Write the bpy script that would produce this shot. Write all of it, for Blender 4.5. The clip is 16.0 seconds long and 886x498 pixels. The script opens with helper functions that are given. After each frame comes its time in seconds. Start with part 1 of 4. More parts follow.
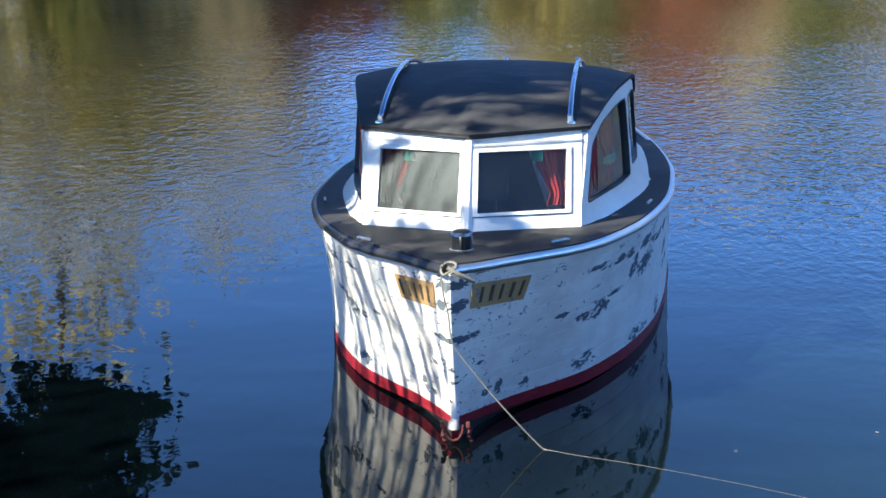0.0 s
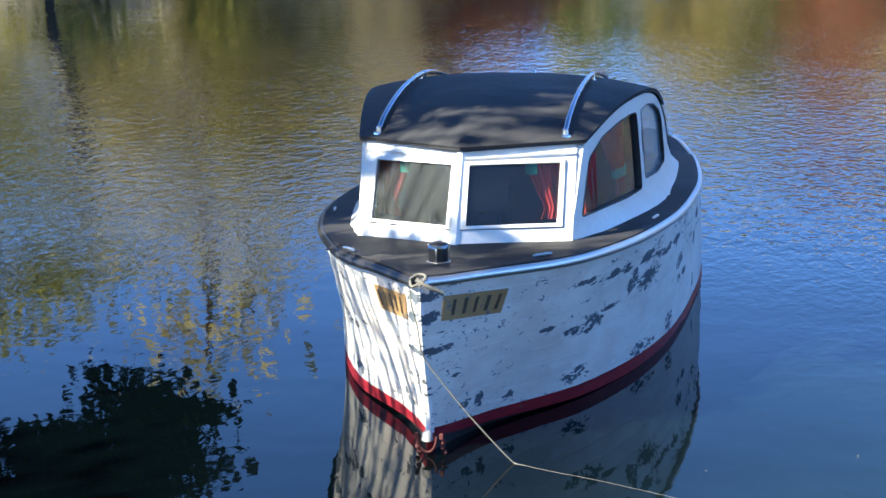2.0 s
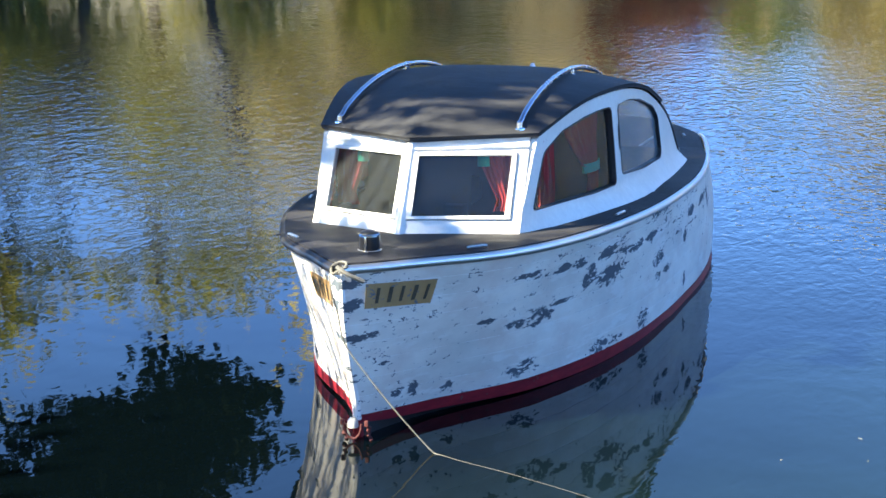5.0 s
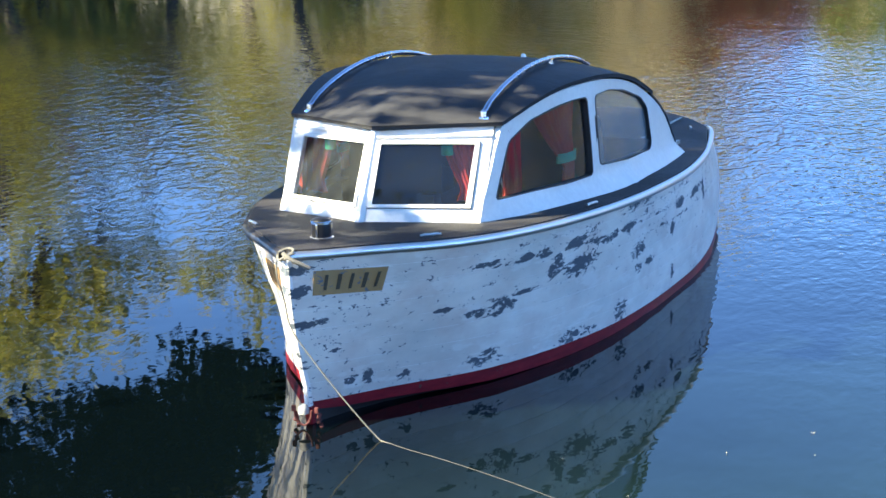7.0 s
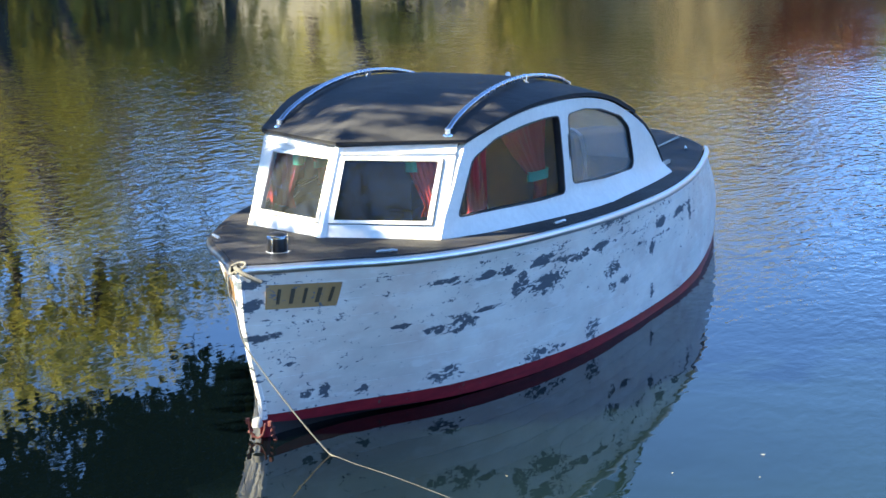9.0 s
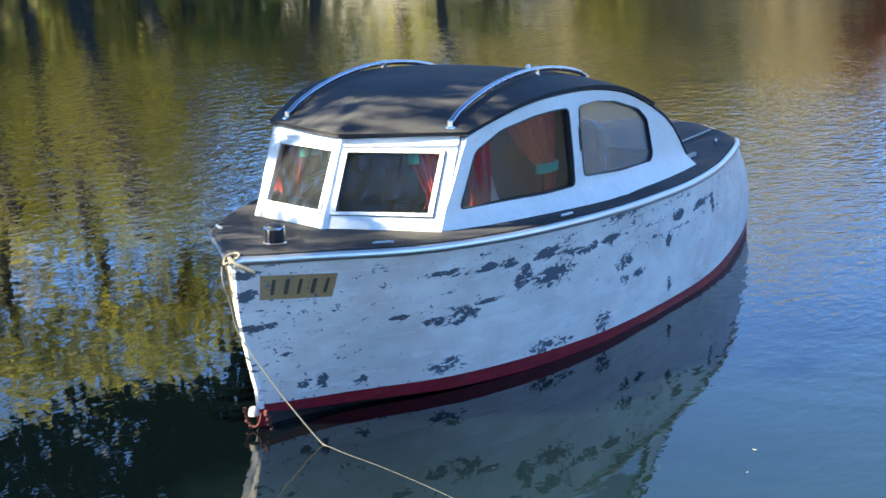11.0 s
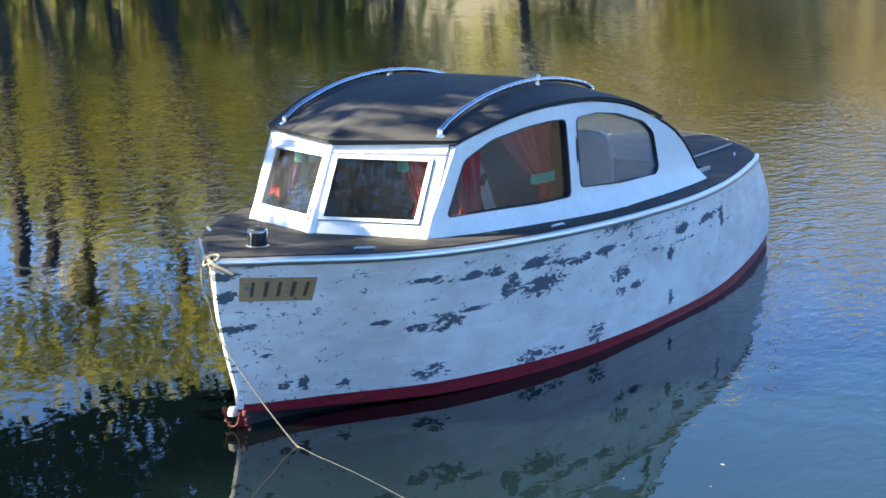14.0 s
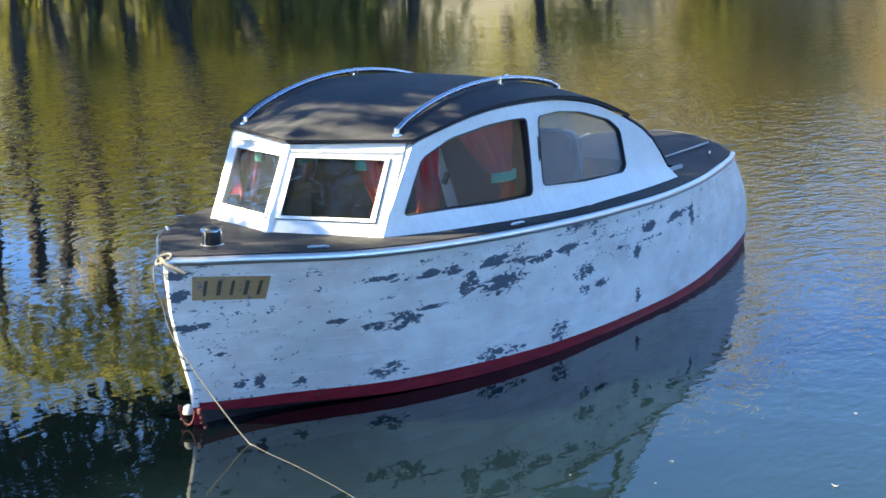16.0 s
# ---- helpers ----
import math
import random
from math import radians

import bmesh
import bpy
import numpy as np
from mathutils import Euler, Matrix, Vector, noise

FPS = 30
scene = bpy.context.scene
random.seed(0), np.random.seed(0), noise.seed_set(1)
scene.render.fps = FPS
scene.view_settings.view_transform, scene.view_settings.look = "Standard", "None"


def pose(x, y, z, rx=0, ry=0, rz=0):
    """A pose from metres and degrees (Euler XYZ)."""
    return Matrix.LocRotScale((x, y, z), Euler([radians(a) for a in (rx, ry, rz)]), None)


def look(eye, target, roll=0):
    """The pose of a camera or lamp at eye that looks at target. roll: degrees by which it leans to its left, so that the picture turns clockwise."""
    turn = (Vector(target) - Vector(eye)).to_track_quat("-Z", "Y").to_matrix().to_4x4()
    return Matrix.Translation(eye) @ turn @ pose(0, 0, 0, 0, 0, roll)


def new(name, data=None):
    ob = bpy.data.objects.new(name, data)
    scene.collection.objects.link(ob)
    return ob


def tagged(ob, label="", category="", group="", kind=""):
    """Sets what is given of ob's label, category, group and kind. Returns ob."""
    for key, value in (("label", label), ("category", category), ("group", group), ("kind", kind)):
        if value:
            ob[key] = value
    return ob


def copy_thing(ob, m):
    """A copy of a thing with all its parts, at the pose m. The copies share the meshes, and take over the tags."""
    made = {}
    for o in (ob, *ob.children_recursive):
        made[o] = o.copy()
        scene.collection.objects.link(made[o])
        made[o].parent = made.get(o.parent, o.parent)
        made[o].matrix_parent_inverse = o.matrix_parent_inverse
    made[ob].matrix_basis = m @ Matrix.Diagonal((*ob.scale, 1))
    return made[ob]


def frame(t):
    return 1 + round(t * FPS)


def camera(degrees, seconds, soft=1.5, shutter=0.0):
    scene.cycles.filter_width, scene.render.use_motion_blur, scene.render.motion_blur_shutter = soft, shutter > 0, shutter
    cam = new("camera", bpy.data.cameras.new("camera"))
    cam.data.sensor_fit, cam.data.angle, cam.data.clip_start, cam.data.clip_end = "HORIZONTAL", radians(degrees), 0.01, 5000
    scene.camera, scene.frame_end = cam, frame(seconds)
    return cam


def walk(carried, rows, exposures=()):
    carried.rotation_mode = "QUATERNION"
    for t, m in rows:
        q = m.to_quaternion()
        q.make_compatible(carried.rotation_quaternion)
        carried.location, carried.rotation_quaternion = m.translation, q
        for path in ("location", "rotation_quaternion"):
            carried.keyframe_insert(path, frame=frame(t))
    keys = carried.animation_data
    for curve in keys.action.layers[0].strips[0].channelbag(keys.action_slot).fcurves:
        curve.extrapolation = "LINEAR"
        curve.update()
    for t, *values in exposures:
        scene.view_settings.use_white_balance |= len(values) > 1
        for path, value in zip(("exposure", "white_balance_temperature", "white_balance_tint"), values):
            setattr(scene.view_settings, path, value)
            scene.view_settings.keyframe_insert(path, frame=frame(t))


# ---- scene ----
# ---- camera and path ----
cam = camera(27.53, 16.0, soft=1.6)
ROWS = [
    (0.0, 1.006, -8.719, 3.12, 6.7, -13.05, -0.92),
    (0.5, 1.244, -8.684, 3.1, 7.65, -12.99, -0.82),
    (1.0, 1.508, -8.651, 3.092, 8.85, -12.77, -0.9),
    (1.5, 1.769, -8.624, 3.122, 10.98, -12.87, -1.22),
    (2.0, 1.997, -8.585, 3.127, 12.17, -12.68, -1.1),
    (2.5, 2.232, -8.549, 3.112, 12.92, -12.86, -0.95),
    (3.0, 2.452, -8.512, 3.096, 13.86, -12.77, -1.21),
    (3.5, 2.664, -8.464, 3.106, 14.69, -13.03, -1.36),
    (4.0, 2.867, -8.406, 3.11, 15.95, -12.93, -0.85),
    (6.5, 3.927, -8.083, 3.031, 20.91, -12.73, -1.21),
    (7.0, 4.087, -8.012, 3.024, 21.77, -12.75, -0.96),
    (7.5, 4.247, -7.968, 3.041, 22.53, -12.5, -0.87),
    (8.0, 4.403, -7.926, 3.029, 23.11, -12.05, -0.72),
    (8.5, 4.555, -7.883, 3.026, 23.54, -11.99, -0.69),
    (9.0, 4.686, -7.814, 3.022, 24.14, -12.17, -0.72),
    (9.5, 4.814, -7.765, 3.02, 25.38, -12.11, -0.94),
    (10.0, 4.952, -7.708, 3.024, 26.28, -12.35, -1.13),
    (12.5, 5.513, -7.478, 3.035, 29.03, -12.4, -0.49),
    (13.0, 5.606, -7.437, 3.042, 29.79, -12.45, -0.34),
    (13.5, 5.689, -7.402, 3.039, 30.1, -12.11, -0.22),
    (14.0, 5.788, -7.376, 3.041, 30.46, -12.16, -0.25),
    (14.5, 5.878, -7.335, 3.04, 30.68, -12.42, -0.33),
    (15.0, 5.985, -7.288, 3.04, 31.05, -12.4, -0.44),
    (15.5, 6.072, -7.237, 3.02, 31.49, -12.58, -0.73),
    (16.0, 6.161, -7.2, 3.02, 31.38, -12.06, -0.67),
]


def row_pose(x, y, z, yaw, pitch, roll):
    a, b = radians(yaw), radians(pitch)
    way = Vector((-math.sin(a) * math.cos(b), math.cos(a) * math.cos(b), math.sin(b)))
    return look((x, y, z), Vector((x, y, z)) + way, roll)


walk(cam, [(r[0], row_pose(*r[1:])) for r in ROWS], exposures=((0.0, 2.5, 6500, 0), (2.5, 2.80, 6700, 0), (5.0, 3.08, 7200, -1), (7.0, 3.20, 7500, -2), (10.0, 3.22, 7700, -2), (16.0, 3.28, 7900, -2)))

# ---- world, sun ----
SUN_DIR = Vector((-0.75 * math.cos(radians(42)), -0.66 * math.cos(radians(42)), math.sin(radians(42)))).normalized()
world = bpy.data.worlds.new("world")
scene.world = world
world.use_nodes = True
wn = world.node_tree
sky = wn.nodes.new("ShaderNodeTexSky")
sky.sky_type = "NISHITA"
sky.sun_disc = False
sky.sun_elevation = math.asin(SUN_DIR.z)
sky.sun_rotation = math.atan2(SUN_DIR.x, SUN_DIR.y)
sky.air_density, sky.dust_density, sky.ozone_density = 0.3, 0.0, 10.0
wn.links.new(sky.outputs[0], wn.nodes["Background"].inputs[0])
wn.nodes["Background"].inputs[1].default_value = 0.15
sun = new("sun", bpy.data.lights.new("sun", "SUN"))
sun.data.energy, sun.data.angle, sun.data.color = 3.3, radians(0.55), (1.0, 0.93, 0.82)
sun.matrix_world = look(SUN_DIR * 60, (0, 0, 0))


# ---- materials ----
class Mat:
    """A node material with a few short ways to wire it."""

    def __init__(self, name, rough=0.5, metal=0.0, color=(0.5, 0.5, 0.5)):
        self.m = bpy.data.materials.new(name)
        self.m.use_nodes = True
        self.t = self.m.node_tree
        self.b = self.t.nodes["Principled BSDF"]
        self.b.inputs["Roughness"].default_value = rough
        self.b.inputs["Metallic"].default_value = metal
        self.b.inputs["Base Color"].default_value = (*color, 1)
        self.c = self.t.nodes.new("ShaderNodeTexCoord").outputs["Object"]

    def n(self, kind):
        return self.t.nodes.new("ShaderNode" + kind)

    def put(self, a, b):
        self.t.links.new(a, b)

    def scaled(self, sx, sy, sz, at=(0, 0, 0), rot=(0, 0, 0)):
        m = self.n("Mapping")
        m.inputs["Scale"].default_value = (sx, sy, sz)
        m.inputs["Location"].default_value = at
        m.inputs["Rotation"].default_value = rot
        self.put(self.c, m.inputs[0])
        return m.outputs[0]

    def noise(self, scale, detail=4, rough=0.55, vec=None, dist=0.0):
        x = self.n("TexNoise")
        x.inputs["Scale"].default_value, x.inputs["Detail"].default_value = scale, detail
        x.inputs["Roughness"].default_value, x.inputs["Distortion"].default_value = rough, dist
        self.put(vec or self.c, x.inputs["Vector"])
        return x.outputs["Fac"]

    def ramp(self, fac, lo, hi, a=0.0, b=1.0):
        r = self.n("MapRange")
        for k, v in zip(("From Min", "From Max", "To Min", "To Max"), (lo, hi, a, b)):
            r.inputs[k].default_value = v
        self.put(fac, r.inputs["Value"])
        return r.outputs[0]

    def math(self, op, a, b=None, clamp=False):
        m = self.n("Math")
        m.operation, m.use_clamp = op, clamp
        for k, v in enumerate((a, b)):
            if v is None:
                continue
            if isinstance(v, (int, float)):
                m.inputs[k].default_value = v
            else:
                self.put(v, m.inputs[k])
        return m.outputs[0]

    def mix(self, fac, a, b):
        m = self.n("Mix")
        m.data_type = "RGBA"
        for k, v in ((0, fac), (6, a), (7, b)):
            if isinstance(v, (int, float)):
                m.inputs[k].default_value = v
            elif isinstance(v, tuple):
                m.inputs[k].default_value = (*v, 1)
            else:
                self.put(v, m.inputs[k])
        return m.outputs[2]

    def color(self, x):
        self.put(x, self.b.inputs["Base Color"])
        return self

    def rough(self, x):
        self.put(x, self.b.inputs["Roughness"])
        return self

    def bump(self, height, strength=0.3, distance=0.01):
        b = self.n("Bump")
        b.inputs["Strength"].default_value, b.inputs["Distance"].default_value = strength, distance
        self.put(height, b.inputs["Height"])
        self.put(b.outputs[0], self.b.inputs["Normal"])
        return self


def plain(name, color, rough=0.5, metal=0.0, scale=14, spread=0.25, bump=0.1):
    """A surface of one colour with blotches, fine grain and slight relief."""
    m = Mat(name, rough, metal, color)
    dark, light = tuple(c * (1 - spread) for c in color), tuple(min(1, c * (1 + spread * 0.6)) for c in color)
    blotch, grain = m.noise(scale * 0.25, 5), m.noise(scale * 4, 3)
    f = m.math("ADD", m.math("MULTIPLY", blotch, 0.65), m.math("MULTIPLY", grain, 0.35))
    m.color(m.mix(m.ramp(f, 0.3, 0.7), dark, light))
    m.rough(m.ramp(f, 0.3, 0.7, max(0.03, rough - 0.1), min(1, rough + 0.1)))
    if bump:
        m.bump(grain, bump, 0.004)
    return m.m


# Patches of bare, weathered plank where the topside paint has peeled: y, z, half length, half height.
PEELED = (
    (0.08, 0.875, 0.045, 0.026), (0.11, 0.765, 0.026, 0.030), (0.17, 0.582, 0.063, 0.016), (0.33, 0.399, 0.025, 0.011),
    (0.59, 0.204, 0.034, 0.042), (0.49, 0.193, 0.035, 0.020), (0.80, 0.154, 0.030, 0.022), (1.23, 0.149, 0.094, 0.040),
    (0.87, 0.514, 0.050, 0.011), (1.27, 0.456, 0.109, 0.050), (1.12, 0.448, 0.087, 0.022), (1.04, 0.747, 0.097, 0.013),
    (1.68, 0.602, 0.063, 0.061), (1.98, 0.550, 0.133, 0.045), (1.55, 0.717, 0.066, 0.030), (1.88, 0.717, 0.074, 0.024),
    (2.29, 0.660, 0.125, 0.025), (2.62, 0.659, 0.086, 0.029), (2.84, 0.464, 0.104, 0.048), (2.85, 0.348, 0.074, 0.030),
    (3.05, 0.355, 0.079, 0.026), (2.59, 0.140, 0.095, 0.055), (1.96, 0.122, 0.122, 0.039), (4.48, 0.564, 0.045, 0.075),
)
# smaller chips of the same kind
CHIPPED = (
    (2.75, 0.790, 0.268, 0.022), (3.71, 0.613, 0.090, 0.032), (3.57, 0.153, 0.035, 0.055), (2.16, 0.110, 0.089, 0.021),
    (1.43, 0.508, 0.092, 0.017), (4.14, 0.611, 0.110, 0.024), (1.37, 0.723, 0.043, 0.023), (3.54, 0.478, 0.045, 0.035),
)


def hull_paint():
    """White topside paint, chalky, with flakes that follow the planks and bare grey wood below them."""
    m = Mat("peeling_white_paint", 0.55)
    sep = m.n("SeparateXYZ")
    m.put(m.c, sep.inputs[0])
    y, z = sep.outputs["Y"], sep.outputs["Z"]
    grainy = m.scaled(1.0, 1.0, 2.3)
    wob = m.noise(12.0, 4, 0.65, grainy, 0.6)
    fine = m.noise(34.0, 3, 0.6, grainy)
    chip = m.noise(90, 3, 0.6, m.scaled(1, 0.8, 1.4))
    rag = m.math("ADD", m.math("MULTIPLY", wob, 0.60), m.math("ADD", m.math("MULTIPLY", fine, 0.34), m.math("MULTIPLY", chip, 0.10)))
    region = None
    for py, pz, ry, rz in PEELED + CHIPPED:
        a = m.math("DIVIDE", m.math("SUBTRACT", y, py), ry)
        b = m.math("DIVIDE", m.math("SUBTRACT", z, pz), rz)
        d = m.math("SUBTRACT", 1.65, m.math("SQRT", m.math("ADD", m.math("MULTIPLY", a, a), m.math("MULTIPLY", b, b))), clamp=True)
        region = d if region is None else m.math("MAXIMUM", region, d)
    # flakes thicken in a belt below the sheer and in rows along the planks
    belt = m.math("MULTIPLY", m.ramp(z, 0.38, 0.62), m.ramp(z, 0.86, 0.74))
    belt = m.math("MULTIPLY", belt, m.math("MULTIPLY", m.ramp(y, 0.7, 1.5), m.ramp(y, 5.6, 3.4, 0.25, 1.0)))
    lively = m.ramp(m.noise(2.2, 3, 0.5, m.scaled(1, 1, 2.0)), 0.33, 0.6)
    belt = m.math("MULTIPLY", belt, lively)
    f = m.math("ADD", rag, m.math("ADD", m.math("MULTIPLY", region, 0.165), m.math("MULTIPLY", belt, 0.10)))
    f = m.math("ADD", f, m.math("MULTIPLY", m.ramp(y, 1.3, 0.2), 0.06))
    brink = m.n("Attribute")
    brink.attribute_name = "brink"
    f = m.math("ADD", f, m.math("MULTIPLY", m.ramp(brink.outputs["Fac"], 0.0, 0.35, 1.0, 0.0), m.math("ADD", m.math("MULTIPLY", belt, 0.10), 0.02)))
    bare = m.ramp(f, 0.664, 0.668)
    rim = m.ramp(f, 0.63, 0.662)
    dirt = m.ramp(m.noise(1.6, 6, 0.6, m.scaled(1.0, 1.0, 2.5)), 0.35, 0.7)
    stain = m.ramp(m.noise(2.6, 6, 0.6, m.scaled(1.2, 1.2, 1.6)), 0.45, 0.75)
    white = m.mix(dirt, (0.80, 0.745, 0.665), (0.585, 0.555, 0.50))
    white = m.mix(m.math("MULTIPLY", stain, 0.85), white, (0.60, 0.49, 0.43))
    # patches of an older, chalkier coat brushed along the planks, and pale stopping in the seams
    coat = m.ramp(m.noise(5.5, 4, 0.6, m.scaled(1.0, 0.55, 2.2, (4, 2, 1))), 0.55, 0.62)
    white = m.mix(m.math("MULTIPLY", coat, 0.45), white, (0.80, 0.78, 0.73))
    stop = m.math("MULTIPLY", m.ramp(brink.outputs["Fac"], 0.045, 0.02), m.ramp(m.noise(7, 3, 0.6), 0.42, 0.55))
    white = m.mix(m.math("MULTIPLY", stop, 0.7), white, (0.83, 0.82, 0.80))
    white = m.mix(m.math("MULTIPLY", rim, 0.3), white, (0.45, 0.46, 0.48))
    wood = m.mix(m.noise(30, 4, 0.6, m.scaled(1, 0.25, 4)), (0.05, 0.068, 0.088), (0.115, 0.13, 0.15))
    m.color(m.mix(bare, white, wood))
    m.rough(m.ramp(bare, 0, 1, 0.42, 0.85))
    seam = m.noise(3, 3, 0.5, m.scaled(0.6, 0.6, 14))
    m.bump(m.math("ADD", m.math("MULTIPLY", bare, -1.0), m.math("MULTIPLY", m.math("ADD", chip, seam), 0.25)), 0.5, 0.004)
    return m.m


def boot_paint():
    m = Mat("red_boot_paint", 0.5)
    f = m.noise(9, 6, 0.65, m.scaled(1, 0.5, 2.5))
    red = m.mix(m.ramp(f, 0.35, 0.7), (0.15, 0.008, 0.016), (0.27, 0.016, 0.024))
    m.color(m.mix(m.ramp(m.noise(26, 5), 0.66, 0.69), red, (0.10, 0.055, 0.05)))
    m.b.inputs["Specular IOR Level"].default_value = 0.2
    m.bump(f, 0.3, 0.004)
    return m.m


def canvas(name, color, dust):
    """Painted canvas: a woven grain, slack wrinkles and a film of dust."""
    m = Mat(name, 0.62, 0.0, color)
    m.b.inputs["Specular IOR Level"].default_value = 0.12
    big, mid, weave = m.noise(1.3, 5, 0.6), m.noise(7, 5, 0.6), m.noise(260, 2)
    f = m.math("ADD", m.math("MULTIPLY", big, 0.6), m.math("MULTIPLY", mid, 0.4))
    m.color(m.mix(m.ramp(f, 0.38, 0.68), color, dust))
    m.rough(m.ramp(f, 0.35, 0.7, 0.5, 0.72))
    m.bump(m.math("ADD", m.math("MULTIPLY", weave, 0.2), m.math("ADD", mid, m.noise(3.0, 6, 0.6, m.scaled(1.0, 2.2, 1.0), 1.2))), 0.55, 0.012)
    return m.m


def glass(name, tint=(0.72, 0.80, 0.80), dirt=0.0, haze=0.02, ior=1.62):
    """A pane: clear, with the sheen of its two faces by Fresnel, and a film of dust that glints towards the sun."""
    m = bpy.data.materials.new(name)
    m.use_nodes = True
    t = m.node_tree
    t.nodes.remove(t.nodes["Principled BSDF"])
    out = t.nodes["Material Output"]
    clear, gloss, film, dull = (t.nodes.new("ShaderNode" + k) for k in ("BsdfTransparent", "BsdfGlossy", "BsdfGlossy", "BsdfDiffuse"))
    clear.inputs[0].default_value = (*tint, 1)
    gloss.inputs["Roughness"].default_value = 0.012
    film.inputs["Roughness"].default_value = 0.30
    film.inputs[0].default_value = (0.62, 0.70, 0.76, 1)
    dull.inputs[0].default_value = (0.42, 0.46, 0.48, 1)
    fres = t.nodes.new("ShaderNodeFresnel")
    fres.inputs[0].default_value = ior
    coord, spots, wide = (t.nodes.new("ShaderNode" + k) for k in ("TexCoord", "TexNoise", "TexNoise"))
    spots.inputs["Scale"].default_value, spots.inputs["Detail"].default_value = 520, 1
    wide.inputs["Scale"].default_value, wide.inputs["Detail"].default_value = 6, 5
    r1, r2 = t.nodes.new("ShaderNodeMapRange"), t.nodes.new("ShaderNodeMapRange")
    for r, v in ((r1, (0.58, 0.64, 0, dirt)), (r2, (0.35, 0.75, haze * 0.86, haze))):
        for k, x in zip(("From Min", "From Max", "To Min", "To Max"), v):
            r.inputs[k].default_value = x
    drip = t.nodes.new("ShaderNodeMapping")
    drip.inputs["Scale"].default_value = (1.0, 1.0, 0.45)
    t.links.new(coord.outputs["Object"], drip.inputs[0])
    a, b, d = (t.nodes.new("ShaderNodeMixShader") for _ in range(3))
    for x, y in (
        (drip.outputs[0], spots.inputs["Vector"]), (coord.outputs["Object"], wide.inputs["Vector"]),
        (spots.outputs[0], r1.inputs[0]), (wide.outputs[0], r2.inputs[0]),
        (fres.outputs[0], a.inputs[0]), (clear.outputs[0], a.inputs[1]), (gloss.outputs[0], a.inputs[2]),
        (r1.outputs[0], b.inputs[0]), (a.outputs[0], b.inputs[1]), (film.outputs[0], b.inputs[2]),
        (r2.outputs[0], d.inputs[0]), (b.outputs[0], d.inputs[1]), (dull.outputs[0], d.inputs[2]), (d.outputs[0], out.inputs[0]),
    ):
        t.links.new(x, y)
    return m


def water_surface():
    """Dark, faintly turbid lake water; small wind ripples, lively in some reaches and nearly still in others."""
    m = Mat("lake_water", 0.02, 0.0, (0.002, 0.006, 0.010))
    m.b.inputs["IOR"].default_value = 1.285
    sep = m.n("SeparateXYZ")
    m.put(m.c, sep.inputs[0])
    # turbid water off the port bow; its sunlit paleness is put into the colour
    wander = m.math("ADD", sep.outputs["X"], m.math("MULTIPLY", m.noise(0.45, 4, 0.6), 2.4))
    sunlit_murk = m.math("MULTIPLY", m.ramp(wander, 1.6, 5.6), m.ramp(sep.outputs["Y"], 6.5, -0.5))
    sunlit_murk = m.math("MULTIPLY", sunlit_murk, m.ramp(m.noise(0.35, 4, 0.6), 0.25, 0.75, 0.6, 1.2))
    m.color(m.mix(sunlit_murk, (0.0006, 0.0016, 0.0022), (0.0100, 0.0230, 0.0260)))
    turn = (0, 0, radians(14))
    w1 = m.noise(1.0, 1.6, 0.45, m.scaled(7.5, 4.4, 1, rot=turn), 0.7)
    w2 = m.noise(1.0, 1.5, 0.5, m.scaled(15.0, 9.0, 1, (3, 1, 0), (0, 0, radians(-18))), 0.4)
    w3 = m.noise(1.0, 2, 0.5, m.scaled(0.55, 1.1, 1, (7, 2, 0), (0, 0, radians(30))), 0.3)
    # calmer in the lee of the moorings, ruffled farther out and off the bow
    reach = m.math("ADD", m.ramp(sep.outputs["Y"], 3.2, 8.5, 0.05, 0.9), m.math("MULTIPLY", m.ramp(sep.outputs["X"], 0.8, 4.5, 0.0, 0.5), m.ramp(sep.outputs["Y"], -0.5, 4, 0.06, 1)))
    reach = m.math("ADD", reach, m.math("MULTIPLY", m.ramp(sep.outputs["X"], -1.0, -5.0, 0.0, 0.35), m.ramp(sep.outputs["Y"], 5, 10)))
    reach = m.math("MULTIPLY", reach, m.ramp(sep.outputs["Y"], 12.0, 21.0, 1.0, 0.42))
    reach = m.math("MULTIPLY", reach, m.ramp(sep.outputs["X"], -13.0, -2.0, 0.4, 1.0))
    puffs = m.ramp(m.noise(0.22, 3, 0.55, m.scaled(1, 0.6, 1)), 0.35, 0.65, 0.5, 1.35)
    lee = m.math("MULTIPLY", reach, puffs)
    h = m.math("ADD", m.math("MULTIPLY", w1, 0.85), m.math("MULTIPLY", w2, m.ramp(sep.outputs["X"], -4, 4, 0.22, 0.7)))
    h = m.math("ADD", m.math("MULTIPLY", h, lee), m.math("MULTIPLY", w3, 0.35))
    m.bump(h, 1.0, 0.014)
    return m.m


def worn_plate():
    """Faded ochre plate paint, chipped through to grey in places."""
    m = Mat("faded_ochre_plate", 0.6)
    tone = m.mix(m.noise(9, 5), (0.25, 0.145, 0.055), (0.44, 0.26, 0.11))
    chip = m.ramp(m.noise(26, 5, 0.65, m.scaled(1, 0.7, 1.3)), 0.60, 0.62)
    m.color(m.mix(chip, tone, (0.12, 0.13, 0.15)))
    return m.m


